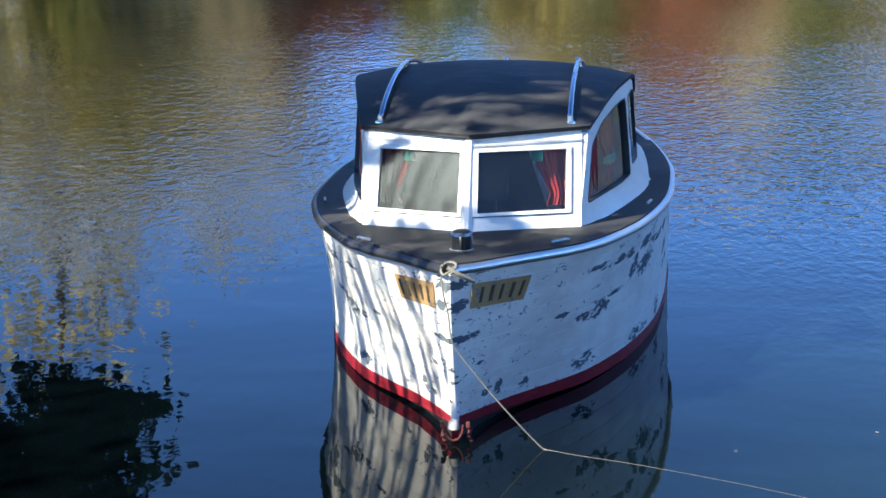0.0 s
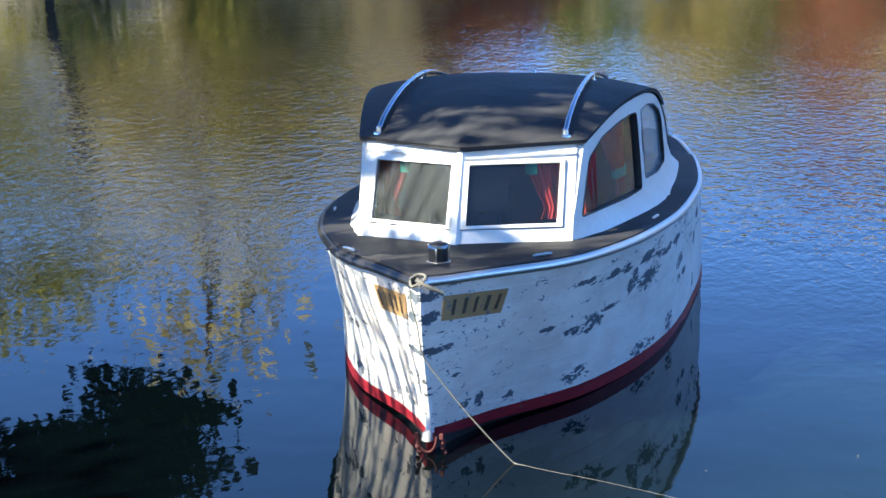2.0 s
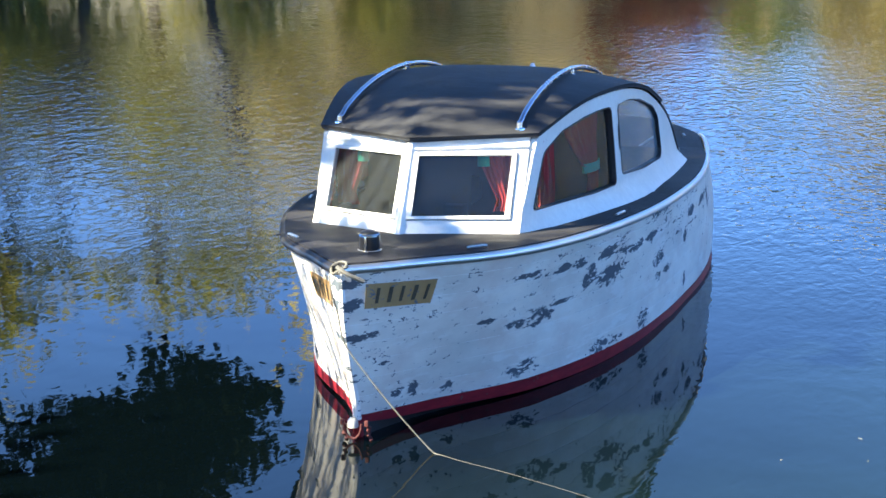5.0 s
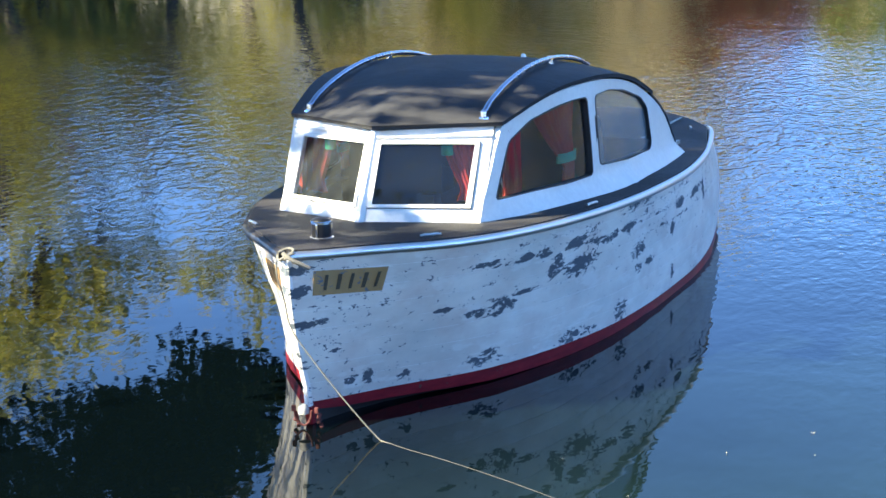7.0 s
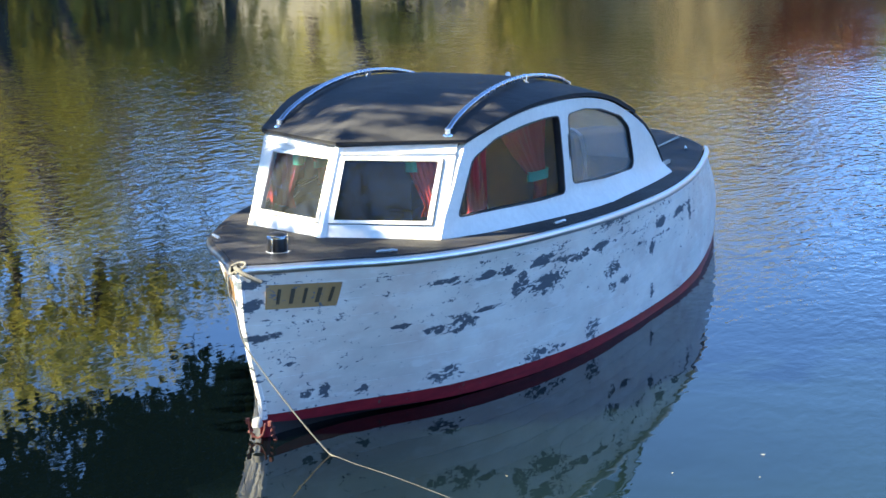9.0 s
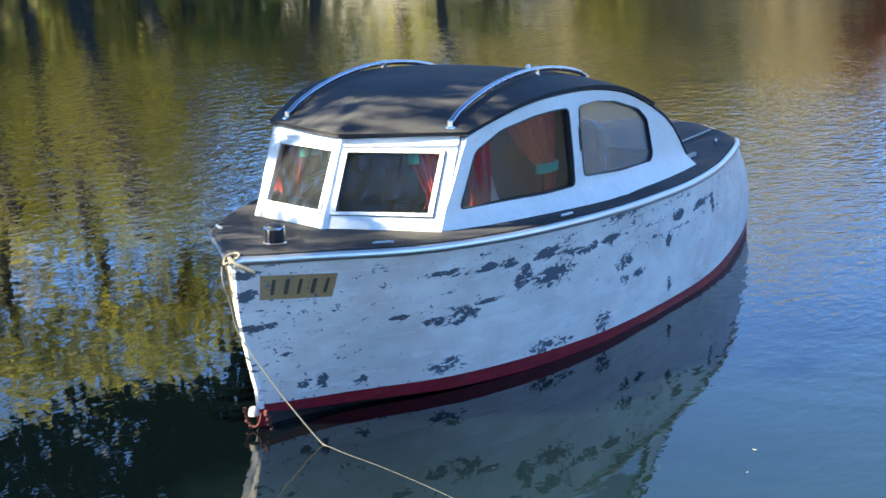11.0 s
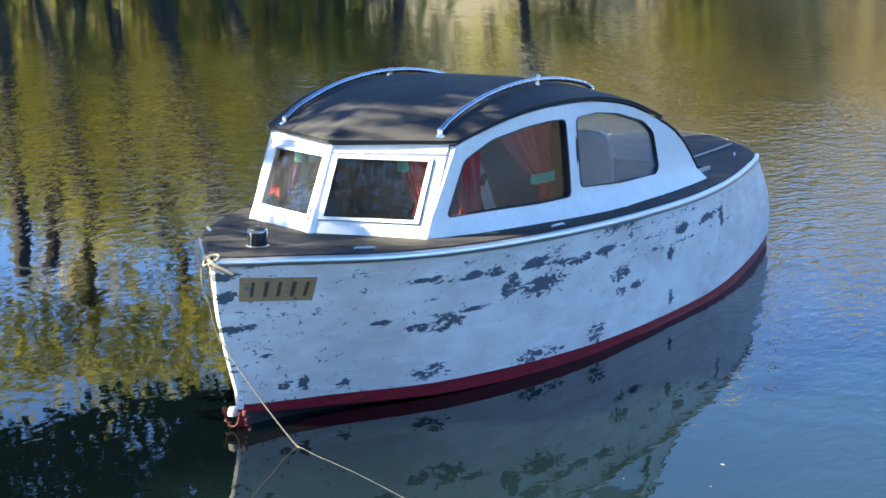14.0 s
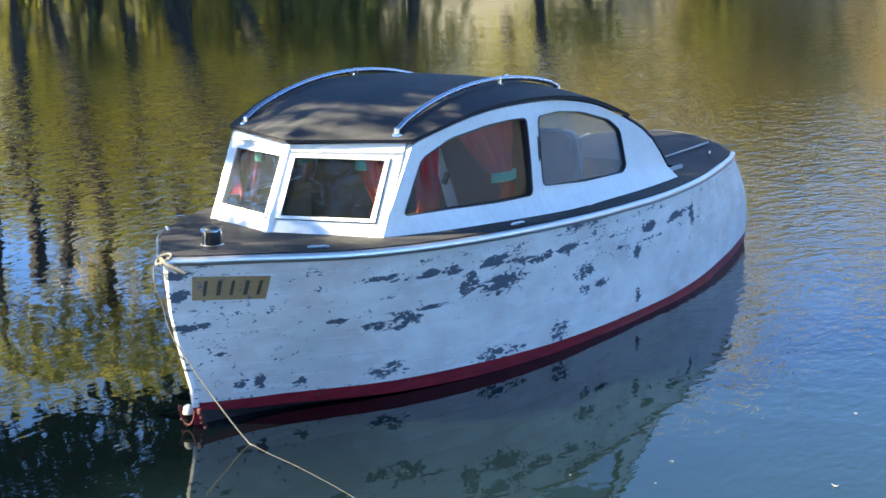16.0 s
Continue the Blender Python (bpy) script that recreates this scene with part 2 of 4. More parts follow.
M_HULL, M_BOOT = hull_paint(), boot_paint()
M_DECK = canvas("charcoal_deck_canvas", (0.023, 0.022, 0.025), (0.046, 0.044, 0.044))
M_ROOF = canvas("black_roof_canvas", (0.027, 0.027, 0.030), (0.051, 0.050, 0.052))
M_WHITE = plain("white_gloss_paint", (0.77, 0.735, 0.675), 0.4, 0, 7, 0.16, 0.14)
M_TRIM = plain("black_rubber_trim", (0.015, 0.016, 0.02), 0.5, 0, 20, 0.3)
M_ALU = plain("dull_aluminium", (0.74, 0.72, 0.70), 0.4, 1.0, 1.2, 0.06, 0.0)
M_DARKRAIL = plain("dark_rail", (0.035, 0.033, 0.035), 0.35, 0.3, 9, 0.3, 0.0)
M_RAIL = plain("bright_steel_tube", (0.36, 0.41, 0.50), 0.24, 1.0, 8, 0.08, 0.0)
M_CHROME = plain("chrome", (0.82, 0.83, 0.85), 0.12, 1.0, 30, 0.1, 0.03)
M_CLEAT = plain("weathered_cleat_metal", (0.58, 0.57, 0.55), 0.35, 0.9, 40, 0.2, 0.1)
M_WET = plain("wet_grey_rope", (0.065, 0.062, 0.055), 0.5, 0, 120, 0.3, 0.2)
M_WOODTRIM = plain("worn_varnished_wood", (0.42, 0.37, 0.30), 0.6, 0, 22, 0.4, 0.2)
M_BLACK = plain("black_paint", (0.012, 0.012, 0.014), 0.35, 0, 20, 0.3)
M_RED = plain("red_curtain_cloth", (0.30, 0.016, 0.017), 0.8, 0, 40, 0.3)
M_GREEN = plain("green_ribbon_cloth", (0.02, 0.30, 0.20), 0.75, 0, 40, 0.25)
# near black: the dimness inside the cabin is put into this colour
M_INNER = plain("dim_cabin_lining", (0.022, 0.021, 0.022), 0.7, 0, 8, 0.3)
M_FLOOR = plain("brown_cabin_sole", (0.12, 0.09, 0.06), 0.7, 0, 12, 0.3)
M_PLATE = worn_plate()
M_INK = plain("black_lettering", (0.07, 0.055, 0.035), 0.6, 0, 40, 0.5)
M_ROPE = plain("weathered_white_rope", (0.15, 0.14, 0.12), 0.9, 0, 120, 0.3, 0.4)
M_RUST = plain("rusty_red_iron", (0.085, 0.016, 0.014), 0.8, 0, 40, 0.5, 0.4)
M_SEAT = plain("grey_seat_vinyl", (0.13, 0.135, 0.14), 0.55, 0, 18, 0.2)
M_CHALK = plain("chipped_white_paint", (0.42, 0.40, 0.36), 0.6, 0, 40, 0.3, 0.3)
M_GLASS = glass("window_glass", dirt=0.012, haze=0.012, ior=1.72)
M_GLASS_DUSTY = glass("salted_window_glass", dirt=0.16, haze=0.03)
# pale diffuse film stands in for sky mirrored in the after pane
M_GLASS_SKY = glass("sky_sheen_glass", (0.66, 0.73, 0.77), 0.02, 0.30, 1.7)
M_GLASS_SIDE = glass("side_window_glass", (0.82, 0.86, 0.86), dirt=0.012, haze=0.012, ior=1.55)
M_WATER = water_surface()
M_SOIL = plain("bank_soil_and_dry_grass", (0.135, 0.124, 0.092), 0.95, 0, 0.6, 0.45, 0.5)
M_BARK = plain("bark", (0.06, 0.048, 0.038), 0.9, 0, 9, 0.4, 0.6)
M_DEBRIS = plain("dead_leaf", (0.55, 0.48, 0.36), 0.8, 0, 60, 0.3)


def leaf(name, a, b):
    """Thin leaves that scatter light from both faces."""
    m = Mat(name, 0.6)
    info = m.n("NewGeometry")
    tint = m.mix(info.outputs["Random Per Island"], a, b)
    front, back, both = m.n("BsdfDiffuse"), m.n("BsdfTranslucent"), m.n("MixShader")
    m.put(tint, front.inputs[0])
    m.put(tint, back.inputs[0])
    both.inputs[0].default_value = 0.5
    m.put(front.outputs[0], both.inputs[1])
    m.put(back.outputs[0], both.inputs[2])
    m.put(both.outputs[0], m.t.nodes["Material Output"].inputs[0])
    return m.m


L_YELLOW = leaf("yellow_green_leaves", (0.37, 0.32, 0.085), (0.22, 0.23, 0.062))
L_BUSH = leaf("yellow_shrub_leaves", (0.38, 0.34, 0.085), (0.23, 0.24, 0.06))
L_OLIVE = leaf("olive_leaves", (0.40, 0.34, 0.12), (0.56, 0.46, 0.19))
L_TAN = leaf("tan_leaves", (0.76, 0.64, 0.38), (0.62, 0.52, 0.28))
L_RED = leaf("russet_leaves", (0.40, 0.14, 0.09), (0.36, 0.20, 0.11))
# black bottom colour that also holds the shade under the tucked-in hull
M_UNDER = plain("shaded_black_bottom", (0.012, 0.010, 0.011), 0.6, 0, 16, 0.4, 0.2)
# near-black leaves: the shade of the boughs is put into their colour
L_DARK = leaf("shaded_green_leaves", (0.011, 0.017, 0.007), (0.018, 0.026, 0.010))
L_DEEP = leaf("deep_green_leaves", (0.05, 0.065, 0.02), (0.10, 0.11, 0.03))
L_GREEN = leaf("dark_green_leaves", (0.12, 0.17, 0.05), (0.20, 0.22, 0.07))


# ---- mesh helpers ----
def part(name, bm, material, parent=None, label="", smooth=True, turned=True):
    """Links a bmesh as one mesh object, under a thing or a part when one is given."""
    if turned:
        bmesh.ops.recalc_face_normals(bm, faces=bm.faces)
    me = bpy.data.meshes.new(name)
    bm.to_mesh(me)
    bm.free()
    me.materials.append(material)
    if smooth:
        me.shade_smooth()
        me.set_sharp_from_angle(angle=radians(38))
    ob = new(name, me)
    ob.parent = parent
    if label:
        ob["label"] = label
    return ob


def thing(name, label, category, group="", kind=""):
    return tagged(new(name), label, category, group, kind)


def grid(rows, closed=False, bm=None):
    """Quads between rows of points; closed joins each row's end to its start."""
    bm = bm or bmesh.new()
    vs = [[bm.verts.new(p) for p in row] for row in rows]
    for a, b in zip(vs, vs[1:]):
        n = len(a)
        for i in range(n if closed else n - 1):
            j = (i + 1) % n
            four = [a[i], a[j], b[j], b[i]]
            if len({v.co.to_tuple(6) for v in four}) >= 3:
                bm.faces.new(four)
    return bm


def sheet(rows, thick, bm=None):
    """A closed slab: a grid of points and the same grid pushed thick along its normals."""
    n, k = len(rows), len(rows[0])
    P = [[Vector(p) for p in r] for r in rows]
    Q = []
    for i in range(n):
        line = []
        for j in range(k):
            a = P[min(i + 1, n - 1)][j] - P[max(i - 1, 0)][j]
            b = P[i][min(j + 1, k - 1)] - P[i][max(j - 1, 0)]
            nor = a.cross(b)
            line.append(P[i][j] + (nor.normalized() * thick if nor.length > 1e-9 else Vector()))
        Q.append(line)
    bm = bm or bmesh.new()
    top = [[bm.verts.new(p) for p in r] for r in P]
    low = [[bm.verts.new(p) for p in r] for r in Q]
    for i in range(n - 1):
        for j in range(k - 1):
            bm.faces.new((top[i][j], top[i][j + 1], top[i + 1][j + 1], top[i + 1][j]))
            bm.faces.new((low[i][j], low[i + 1][j], low[i + 1][j + 1], low[i][j + 1]))
    rim = [(i, 0) for i in range(n)] + [(n - 1, j) for j in range(1, k)] + [(i, k - 1) for i in range(n - 2, -1, -1)] + [(0, j) for j in range(k - 2, 0, -1)]
    for (a, b), (c, d) in zip(rim, rim[1:] + rim[:1]):
        bm.faces.new((top[a][b], top[c][d], low[c][d], low[a][b]))
    return bm


def sweep(path, profile, bm=None, up=Vector((0, 0, 1)), caps=True):
    """A profile of (side, height) points carried along a path."""
    path = [Vector(p) for p in path]
    rings = []
    for i, p in enumerate(path):
        way = (path[min(i + 1, len(path) - 1)] - path[max(i - 1, 0)]).normalized()
        side = way.cross(up)
        side = side.normalized() if side.length > 1e-4 else Vector((1, 0, 0))
        high = side.cross(way)
        rings.append([p + side * a + high * b for a, b in profile])
    bm = bm or bmesh.new()
    before = len(bm.verts)
    grid(rings, True, bm)
    if caps:
        bm.verts.ensure_lookup_table()
        n = len(profile)
        bm.faces.new(list(bm.verts)[before : before + n])
        bm.faces.new(list(bm.verts)[-n:])
    return bm


def ring(r, n=10, squash=1.0):
    return [(r * math.cos(2 * math.pi * i / n), r * squash * math.sin(2 * math.pi * i / n)) for i in range(n)]


def lathe(profile, n=20, at=(0, 0, 0), bm=None):
    """Turns (radius, height) points round the upright axis at a place."""
    rows = [[(at[0] + r * math.cos(2 * math.pi * i / n), at[1] + r * math.sin(2 * math.pi * i / n), at[2] + z) for i in range(n)] for r, z in profile]
    return grid(rows, True, bm)


def block(size, at=(0, 0, 0), bevel=0.01, m=None, bm=None):
    """A box with softened edges; size is full."""
    one = bmesh.new()
    bmesh.ops.create_cube(one, size=1)
    bmesh.ops.scale(one, vec=size, verts=one.verts)
    if bevel:
        bmesh.ops.bevel(one, geom=one.edges[:], offset=bevel, segments=2, affect="EDGES", profile=0.6)
    bmesh.ops.transform(one, matrix=Matrix.Translation(at) @ (m or Matrix.Identity(4)), verts=one.verts)
    if bm is None:
        return one
    me = bpy.data.meshes.new("joined")
    one.to_mesh(me)
    one.free()
    bm.from_mesh(me)
    bpy.data.meshes.remove(me)
    return bm


def curve(table):
    """A smooth line through (x, y) pairs: Catmull-Rom in y over x."""
    xs, ys = [a for a, _ in table], [b for _, b in table]

    def f(x):
        if x <= xs[0]:
            return ys[0]
        if x >= xs[-1]:
            return ys[-1]
        i = max(k for k in range(len(xs) - 1) if xs[k] <= x)
        h = xs[i + 1] - xs[i]
        m0 = (ys[i + 1] - ys[max(i - 1, 0)]) / (xs[i + 1] - xs[max(i - 1, 0)]) * h
        j = min(i + 2, len(xs) - 1)
        m1 = (ys[j] - ys[i]) / (xs[j] - xs[i]) * h
        t = (x - xs[i]) / h
        return (2 * t**3 - 3 * t * t + 1) * ys[i] + (t**3 - 2 * t * t + t) * m0 + (3 * t * t - 2 * t**3) * ys[i + 1] + (t**3 - t * t) * m1

    return f


def lerp(a, b, t):
    return a + (b - a) * t


def steps(a, b, n):
    return [lerp(a, b, i / n) for i in range(n + 1)]


# ---- lines of the boat: bow at y = 0, stern towards +y, port side +x, waterline at z = 0 ----
sheer_half = curve([(0.07, 0.02), (0.14, 0.125), (0.27, 0.25), (0.46, 0.43), (0.65, 0.585), (0.8, 0.675), (1.0, 0.765), (1.3, 0.875), (1.68, 0.98),
                    (2.42, 1.10), (3.3, 1.14), (3.95, 1.13), (4.75, 1.05), (5.45, 0.925), (5.9, 0.82), (6.03, 0.77)])
sheer_z = curve([(0.0, 0.975), (0.4, 0.96), (0.7, 0.94), (1.04, 0.918), (1.7, 0.888), (2.4, 0.858), (3.1, 0.825), (4.5, 0.775), (6.1, 0.755)])
water_half = curve([(0.27, 0.015), (0.42, 0.075), (0.6, 0.16), (0.8, 0.28), (1.0, 0.44), (1.24, 0.62), (1.6, 0.79), (1.97, 0.92), (2.5, 1.035), (3.1, 1.095),
                    (3.7, 1.12), (4.2, 1.13), (4.75, 1.095), (5.3, 1.01), (5.75, 0.92), (6.28, 0.79)])
stem_y = curve([(-0.35, 0.56), (-0.15, 0.36), (0.0, 0.27), (0.18, 0.245), (0.36, 0.185), (0.667, 0.095), (0.98, 0.07)])


pinch = curve([(0.07, 0.0), (0.14, 0.45), (0.22, 0.66), (0.4, 0.95), (0.7, 1.0), (1.1, 0.9), (1.6, 0.4), (2.3, 0.0), (6.1, 0.0)])


def half_at(y, side):
    """Half breadth at the sheer; the old hull is a little fuller on the port bow."""
    return sheer_half(y) - (0.066 * pinch(y) if side < 0 else 0.0)


def hull_point(s, k, side):
    """A point of the skin: s from stem 0 to quarter 1; k = 1 at the sheer, 0 at the waterline, -1 at the garboard."""
    if k >= 0:
        ya, yb = lerp(0.07, 6.03, s), lerp(0.27, 6.28, s)
        z1 = sheer_z(ya)
        z = z1 * k
        y = lerp(stem_y(z), lerp(6.28, 6.03, k) + 0.10 * math.sin(math.pi * k), s)
        hollow = 0.05 * math.sin(math.pi * k) * (1 - s) ** 1.5 * min(1, s * 8)
        x = lerp(water_half(yb), half_at(ya, side), k) - hollow + 0.025 * math.sin(math.pi * k) * s
        return Vector((side * x, y, z))
    z = -0.36 * -k
    yb = lerp(0.27, 6.28, s)
    x = water_half(yb) * (1 - 0.85 * (-k) ** 2.2) + 0.01
    return Vector((side * x, lerp(stem_y(z), 6.28, s), z))


def deck_z(x, y):
    half = max(0.05, sheer_half(min(y, 6.0)))
    return sheer_z(y) + 0.016 * (1 - min(1.0, abs(x) / half) ** 2) * min(1, half / 0.6)


boat = thing("cabin_boat", "small white wooden cabin boat, peeling paint, black roof, red boot stripe", "boat")

# ---- hull ----
S = [0, 0.008, 0.02, 0.035, 0.055, 0.08, 0.11] + steps(0.14, 1.0, 30)
BOOT = 0.105
# heights of the boot stripe's two edges along the hull
boot_high = curve([(0.2, 0.132), (0.55, 0.099), (1.1, 0.085), (1.84, 0.080), (3.0, 0.058), (3.8, 0.050), (4.5, 0.060), (5.05, 0.075), (6.3, 0.082)])
boot_low = curve([(0.2, 0.096), (0.55, 0.040), (1.1, 0.014), (1.84, 0.002), (6.3, 0.0)])


def boot_k(line, s):
    y = lerp(0.27, 6.28, s)
    return line(y) / sheer_z(y)


tuck = lambda s, k, side: hull_point(s, k, side) - Vector((side * 0.05 * min(1, s * 6), 0, 0))
bm = bmesh.new()
for side in (1, -1):
    grid([[tuck(s, k, side) for s in S] for k in (-1.0, -0.7, -0.4, -0.15, 0.0)] + [[hull_point(s, boot_k(boot_low, s), side) - Vector((side * 0.004, 0, 0)) for s in S]], bm=bm)
grid([[tuck(s, -1.0, side) for s in S] for side in (1, -1)], bm=bm)
hull = part("hull", bm, M_UNDER, boat, "black underbody, with the shade under the hull in its colour")
for side in (1, -1):
    rows = [[hull_point(s, lerp(boot_k(boot_low, s), boot_k(boot_high, s), f), side) for s in S] for f in (0.0, 0.5, 1.0)]
    part("boot_stripe", grid(rows), M_BOOT, hull, "dark red painted boot stripe")

# topside strakes, each proud of thin caulked seams
STRAKES = 8
for side in (1, -1):
    for i in range(STRAKES):
        rows = []
        for f, inset in ((0.0, 0.002), (0.008, 0.0002), (0.03, 0.0), (0.5, 0.0), (0.97, 0.0), (0.992, 0.0002), (1.0, 0.002)):
            row = []
            for s in S:
                p = hull_point(s, lerp(boot_k(boot_high, s), 1.0, (i + f) / STRAKES), side)
                row.append(p - Vector((side * inset, 0, 0)))
            rows.append(row)
        plank = part("plank", grid(rows), M_HULL, hull)
        # how far each point lies from the lower edge of its plank
        brink = plank.data.attributes.new("brink", "FLOAT", "POINT")
        for j, v in enumerate(plank.data.vertices):
            brink.data[j].value = (0.0, 0.008, 0.03, 0.5, 0.97, 0.992, 1.0)[min(6, j // len(S))]

# transom: a shallow bowed face between the quarters
def stern_point(u, k):
    """u across from -1 to 1, k up."""
    q = hull_point(1, k, 1)
    bow_out = 0.40 * (1 - abs(u) ** 2.2) * (0.75 if k < 0.5 else lerp(0.75, 1, (k - 0.5) * 2))
    crown = 0.075 * (1 - u * u) * max(0, k)
    return Vector((q.x * u, q.y + bow_out, q.z + crown))


U = steps(-1, 1, 16)
part("transom", grid([[stern_point(u, k) for u in U] for k in (BOOT, 0.25, 0.5, 0.75, 1.0)]), M_HULL, boat, "white painted bowed transom")
part("transom_boot", grid([[stern_point(u, k) for u in U] for k in (-1.0, -0.5, 0.0, BOOT)]), M_BOOT, boat)

# stem post
prof = [(-0.024, 0.035), (0.024, 0.035), (0.021, 0.004), (0.009, -0.008), (-0.009, -0.008), (-0.021, 0.004)]
part("stem_foot", sweep([(0, stem_y(z) - 0.010, z) for z in (-0.25, -0.1, 0.0, 0.06, 0.1)], prof, up=Vector((0, 1, 0))), M_BOOT, boat, "dark red painted foot of the stem")
part("stem", sweep([(0, stem_y(z) - 0.003, z) for z in (0.1, 0.2, 0.36, 0.5, 0.667, 0.8, 0.9, 0.965)], prof, up=Vector((0, 1, 0))), M_HULL, boat, "white painted stem post, paint chipped")

# forefoot iron with a shackle
part("forefoot_cap", lathe([(0.0, 0.030), (0.016, 0.028), (0.026, 0.018), (0.030, 0.0), (0.031, -0.02), (0.014, -0.026), (0, -0.027)], 14, (0.0, 0.195, 0.10)), M_CHALK, boat, "chipped white iron cap on the forefoot")
bm = bmesh.new()
for a in range(9):
    w = math.pi * (a / 8)
    if a < 8:
        b = math.pi * ((a + 1) / 8)
        sweep([(0.05 * math.cos(w), 0.19, 0.10 - 0.085 * math.sin(w)), (0.05 * math.cos(b), 0.19, 0.10 - 0.085 * math.sin(b))], ring(0.0065, 7), bm)
part("shackle", bm, M_RUST, boat, "rusty red iron shackle")
for dx in (-0.06, 0.075):
    bm = bmesh.new()
    for i in range(5):
        block((0.022, 0.02, 0.032), (dx + 0.008 * (i % 2), 0.20 + 0.012 * i, 0.10 - 0.032 * i), 0.006, pose(0, 0, 0, 0, 20 * i, 40 * i), bm)
    part("chain", bm, M_RUST, boat, "short length of rusty red chain")

# ---- decks ----
def deck_rows(ys, inner, outer, n=10):
    rows = []
    for y in ys:
        a, b = inner(y), outer(y)
        rows.append([(x, y, deck_z(x, y)) for x in steps(a, b, n)])
    return rows


edge = lambda y, side=1: half_at(min(y, 6.03), side) - 0.004
part("foredeck", sheet(deck_rows([0.075, 0.1, 0.13, 0.18, 0.26, 0.35] + steps(0.45, 1.36, 12), lambda y: -edge(y, -1), edge, 16), -0.02), M_DECK, boat, "charcoal canvas foredeck")


def wall_x(y, z):
    """Half breadth of the cabin side: a little tumblehome and a coved foot."""
    base = WALL(y)
    cove = max(0.0, (1.02 - z - 0.035 * (y - 1.2)) / 0.12)
    return base - 0.075 * (z - 1.0) + 0.085 * min(cove, 1.2) ** 2 * min(1, max(0, (y - 1.2) / 0.35))


WALL = curve([(1.0, 0.555), (1.2, 0.60), (1.443, 0.665), (1.83, 0.752), (2.13, 0.812), (2.52, 0.876), (2.9, 0.905), (3.3, 0.912), (3.8, 0.90), (4.6, 0.855)])
for side in (1, -1):
    rows = deck_rows(steps(1.362, 5.02, 24), lambda y: side * (wall_x(y, 0.95) - 0.07), lambda y: side * edge(y, side), 5)
    part("side_deck", sheet(rows, -0.02 * side), M_DECK, boat, "narrow charcoal canvas side deck")


def aft_edge(u):
    return stern_point(u, 1.0)


rows = []
for t in steps(0, 1, 10):
    row = []
    for u in U:
        q = aft_edge(u)
        x0 = u * edge(5.022)
        row.append((lerp(x0, q.x, t), lerp(5.022, q.y - 0.006, t), lerp(deck_z(x0, 5.022), q.z, t)))
    rows.append(row)
part("aft_deck", sheet(rows, 0.02), M_DECK, boat, "charcoal canvas aft deck")
for side in (1, -1):
    bm = sweep([(side * lerp(0.46, 0.53, t), lerp(5.05, 6.12, t), lerp(deck_z(0.46, 5.05), 0.805, t) + 0.006) for t in steps(0, 1, 6)], [(-0.007, -0.004), (-0.006, 0.006), (0.006, 0.006), (0.007, -0.004)])
    part("deck_batten", bm, M_CHALK, boat, "pale worn deck batten")
# canvas seams on the foredeck
for side in (1, -1):
    bm = sweep([(side * lerp(0.63, 0.70, t), lerp(1.2, 0.86, t), deck_z(lerp(0.63, 0.70, t), lerp(1.2, 0.86, t)) + 0.002) for t in steps(0, 1, 5)], [(-0.007, -0.003), (-0.004, 0.003), (0.004, 0.003), (0.007, -0.003)])
    part("deck_seam", bm, M_TRIM, boat)

# rub rail: half-round metal on a timber band
half_round = [(0.0, -0.024), (0.012, -0.023), (0.021, -0.018), (0.026, -0.009), (0.028, 0.001), (0.026, 0.011), (0.020, 0.019), (0.010, 0.024), (-0.004, 0.024), (-0.012, 0.014), (-0.012, -0.02)]
for side in (1, -1):
    ys = [0.07, 0.085, 0.11, 0.15, 0.20, 0.27, 0.36] + steps(0.45, 6.03, 34)
    pts = [(side * (half_at(y, side) + 0.001), y - (0.025 if y == 0.07 else 0.012 if y < 0.09 else 0), sheer_z(y) - 0.012) for y in ys]
    prof = [(a * side, b) for a, b in half_round]
    part("rub_rail", sweep(pts, prof), M_ALU if side > 0 else M_DARKRAIL, boat, "dull aluminium half-round rub rail" if side > 0 else "dark half-round rub rail")
pts = [stern_point(u, 1.0) + Vector((0, 0.006, -0.01)) for u in U]
part("stern_rail", sweep(pts, [(0.0, -0.010), (0.008, -0.006), (0.008, 0.006), (0.0, 0.009), (-0.006, 0.0)]), M_WOODTRIM, boat, "thin worn wooden capping on the transom")

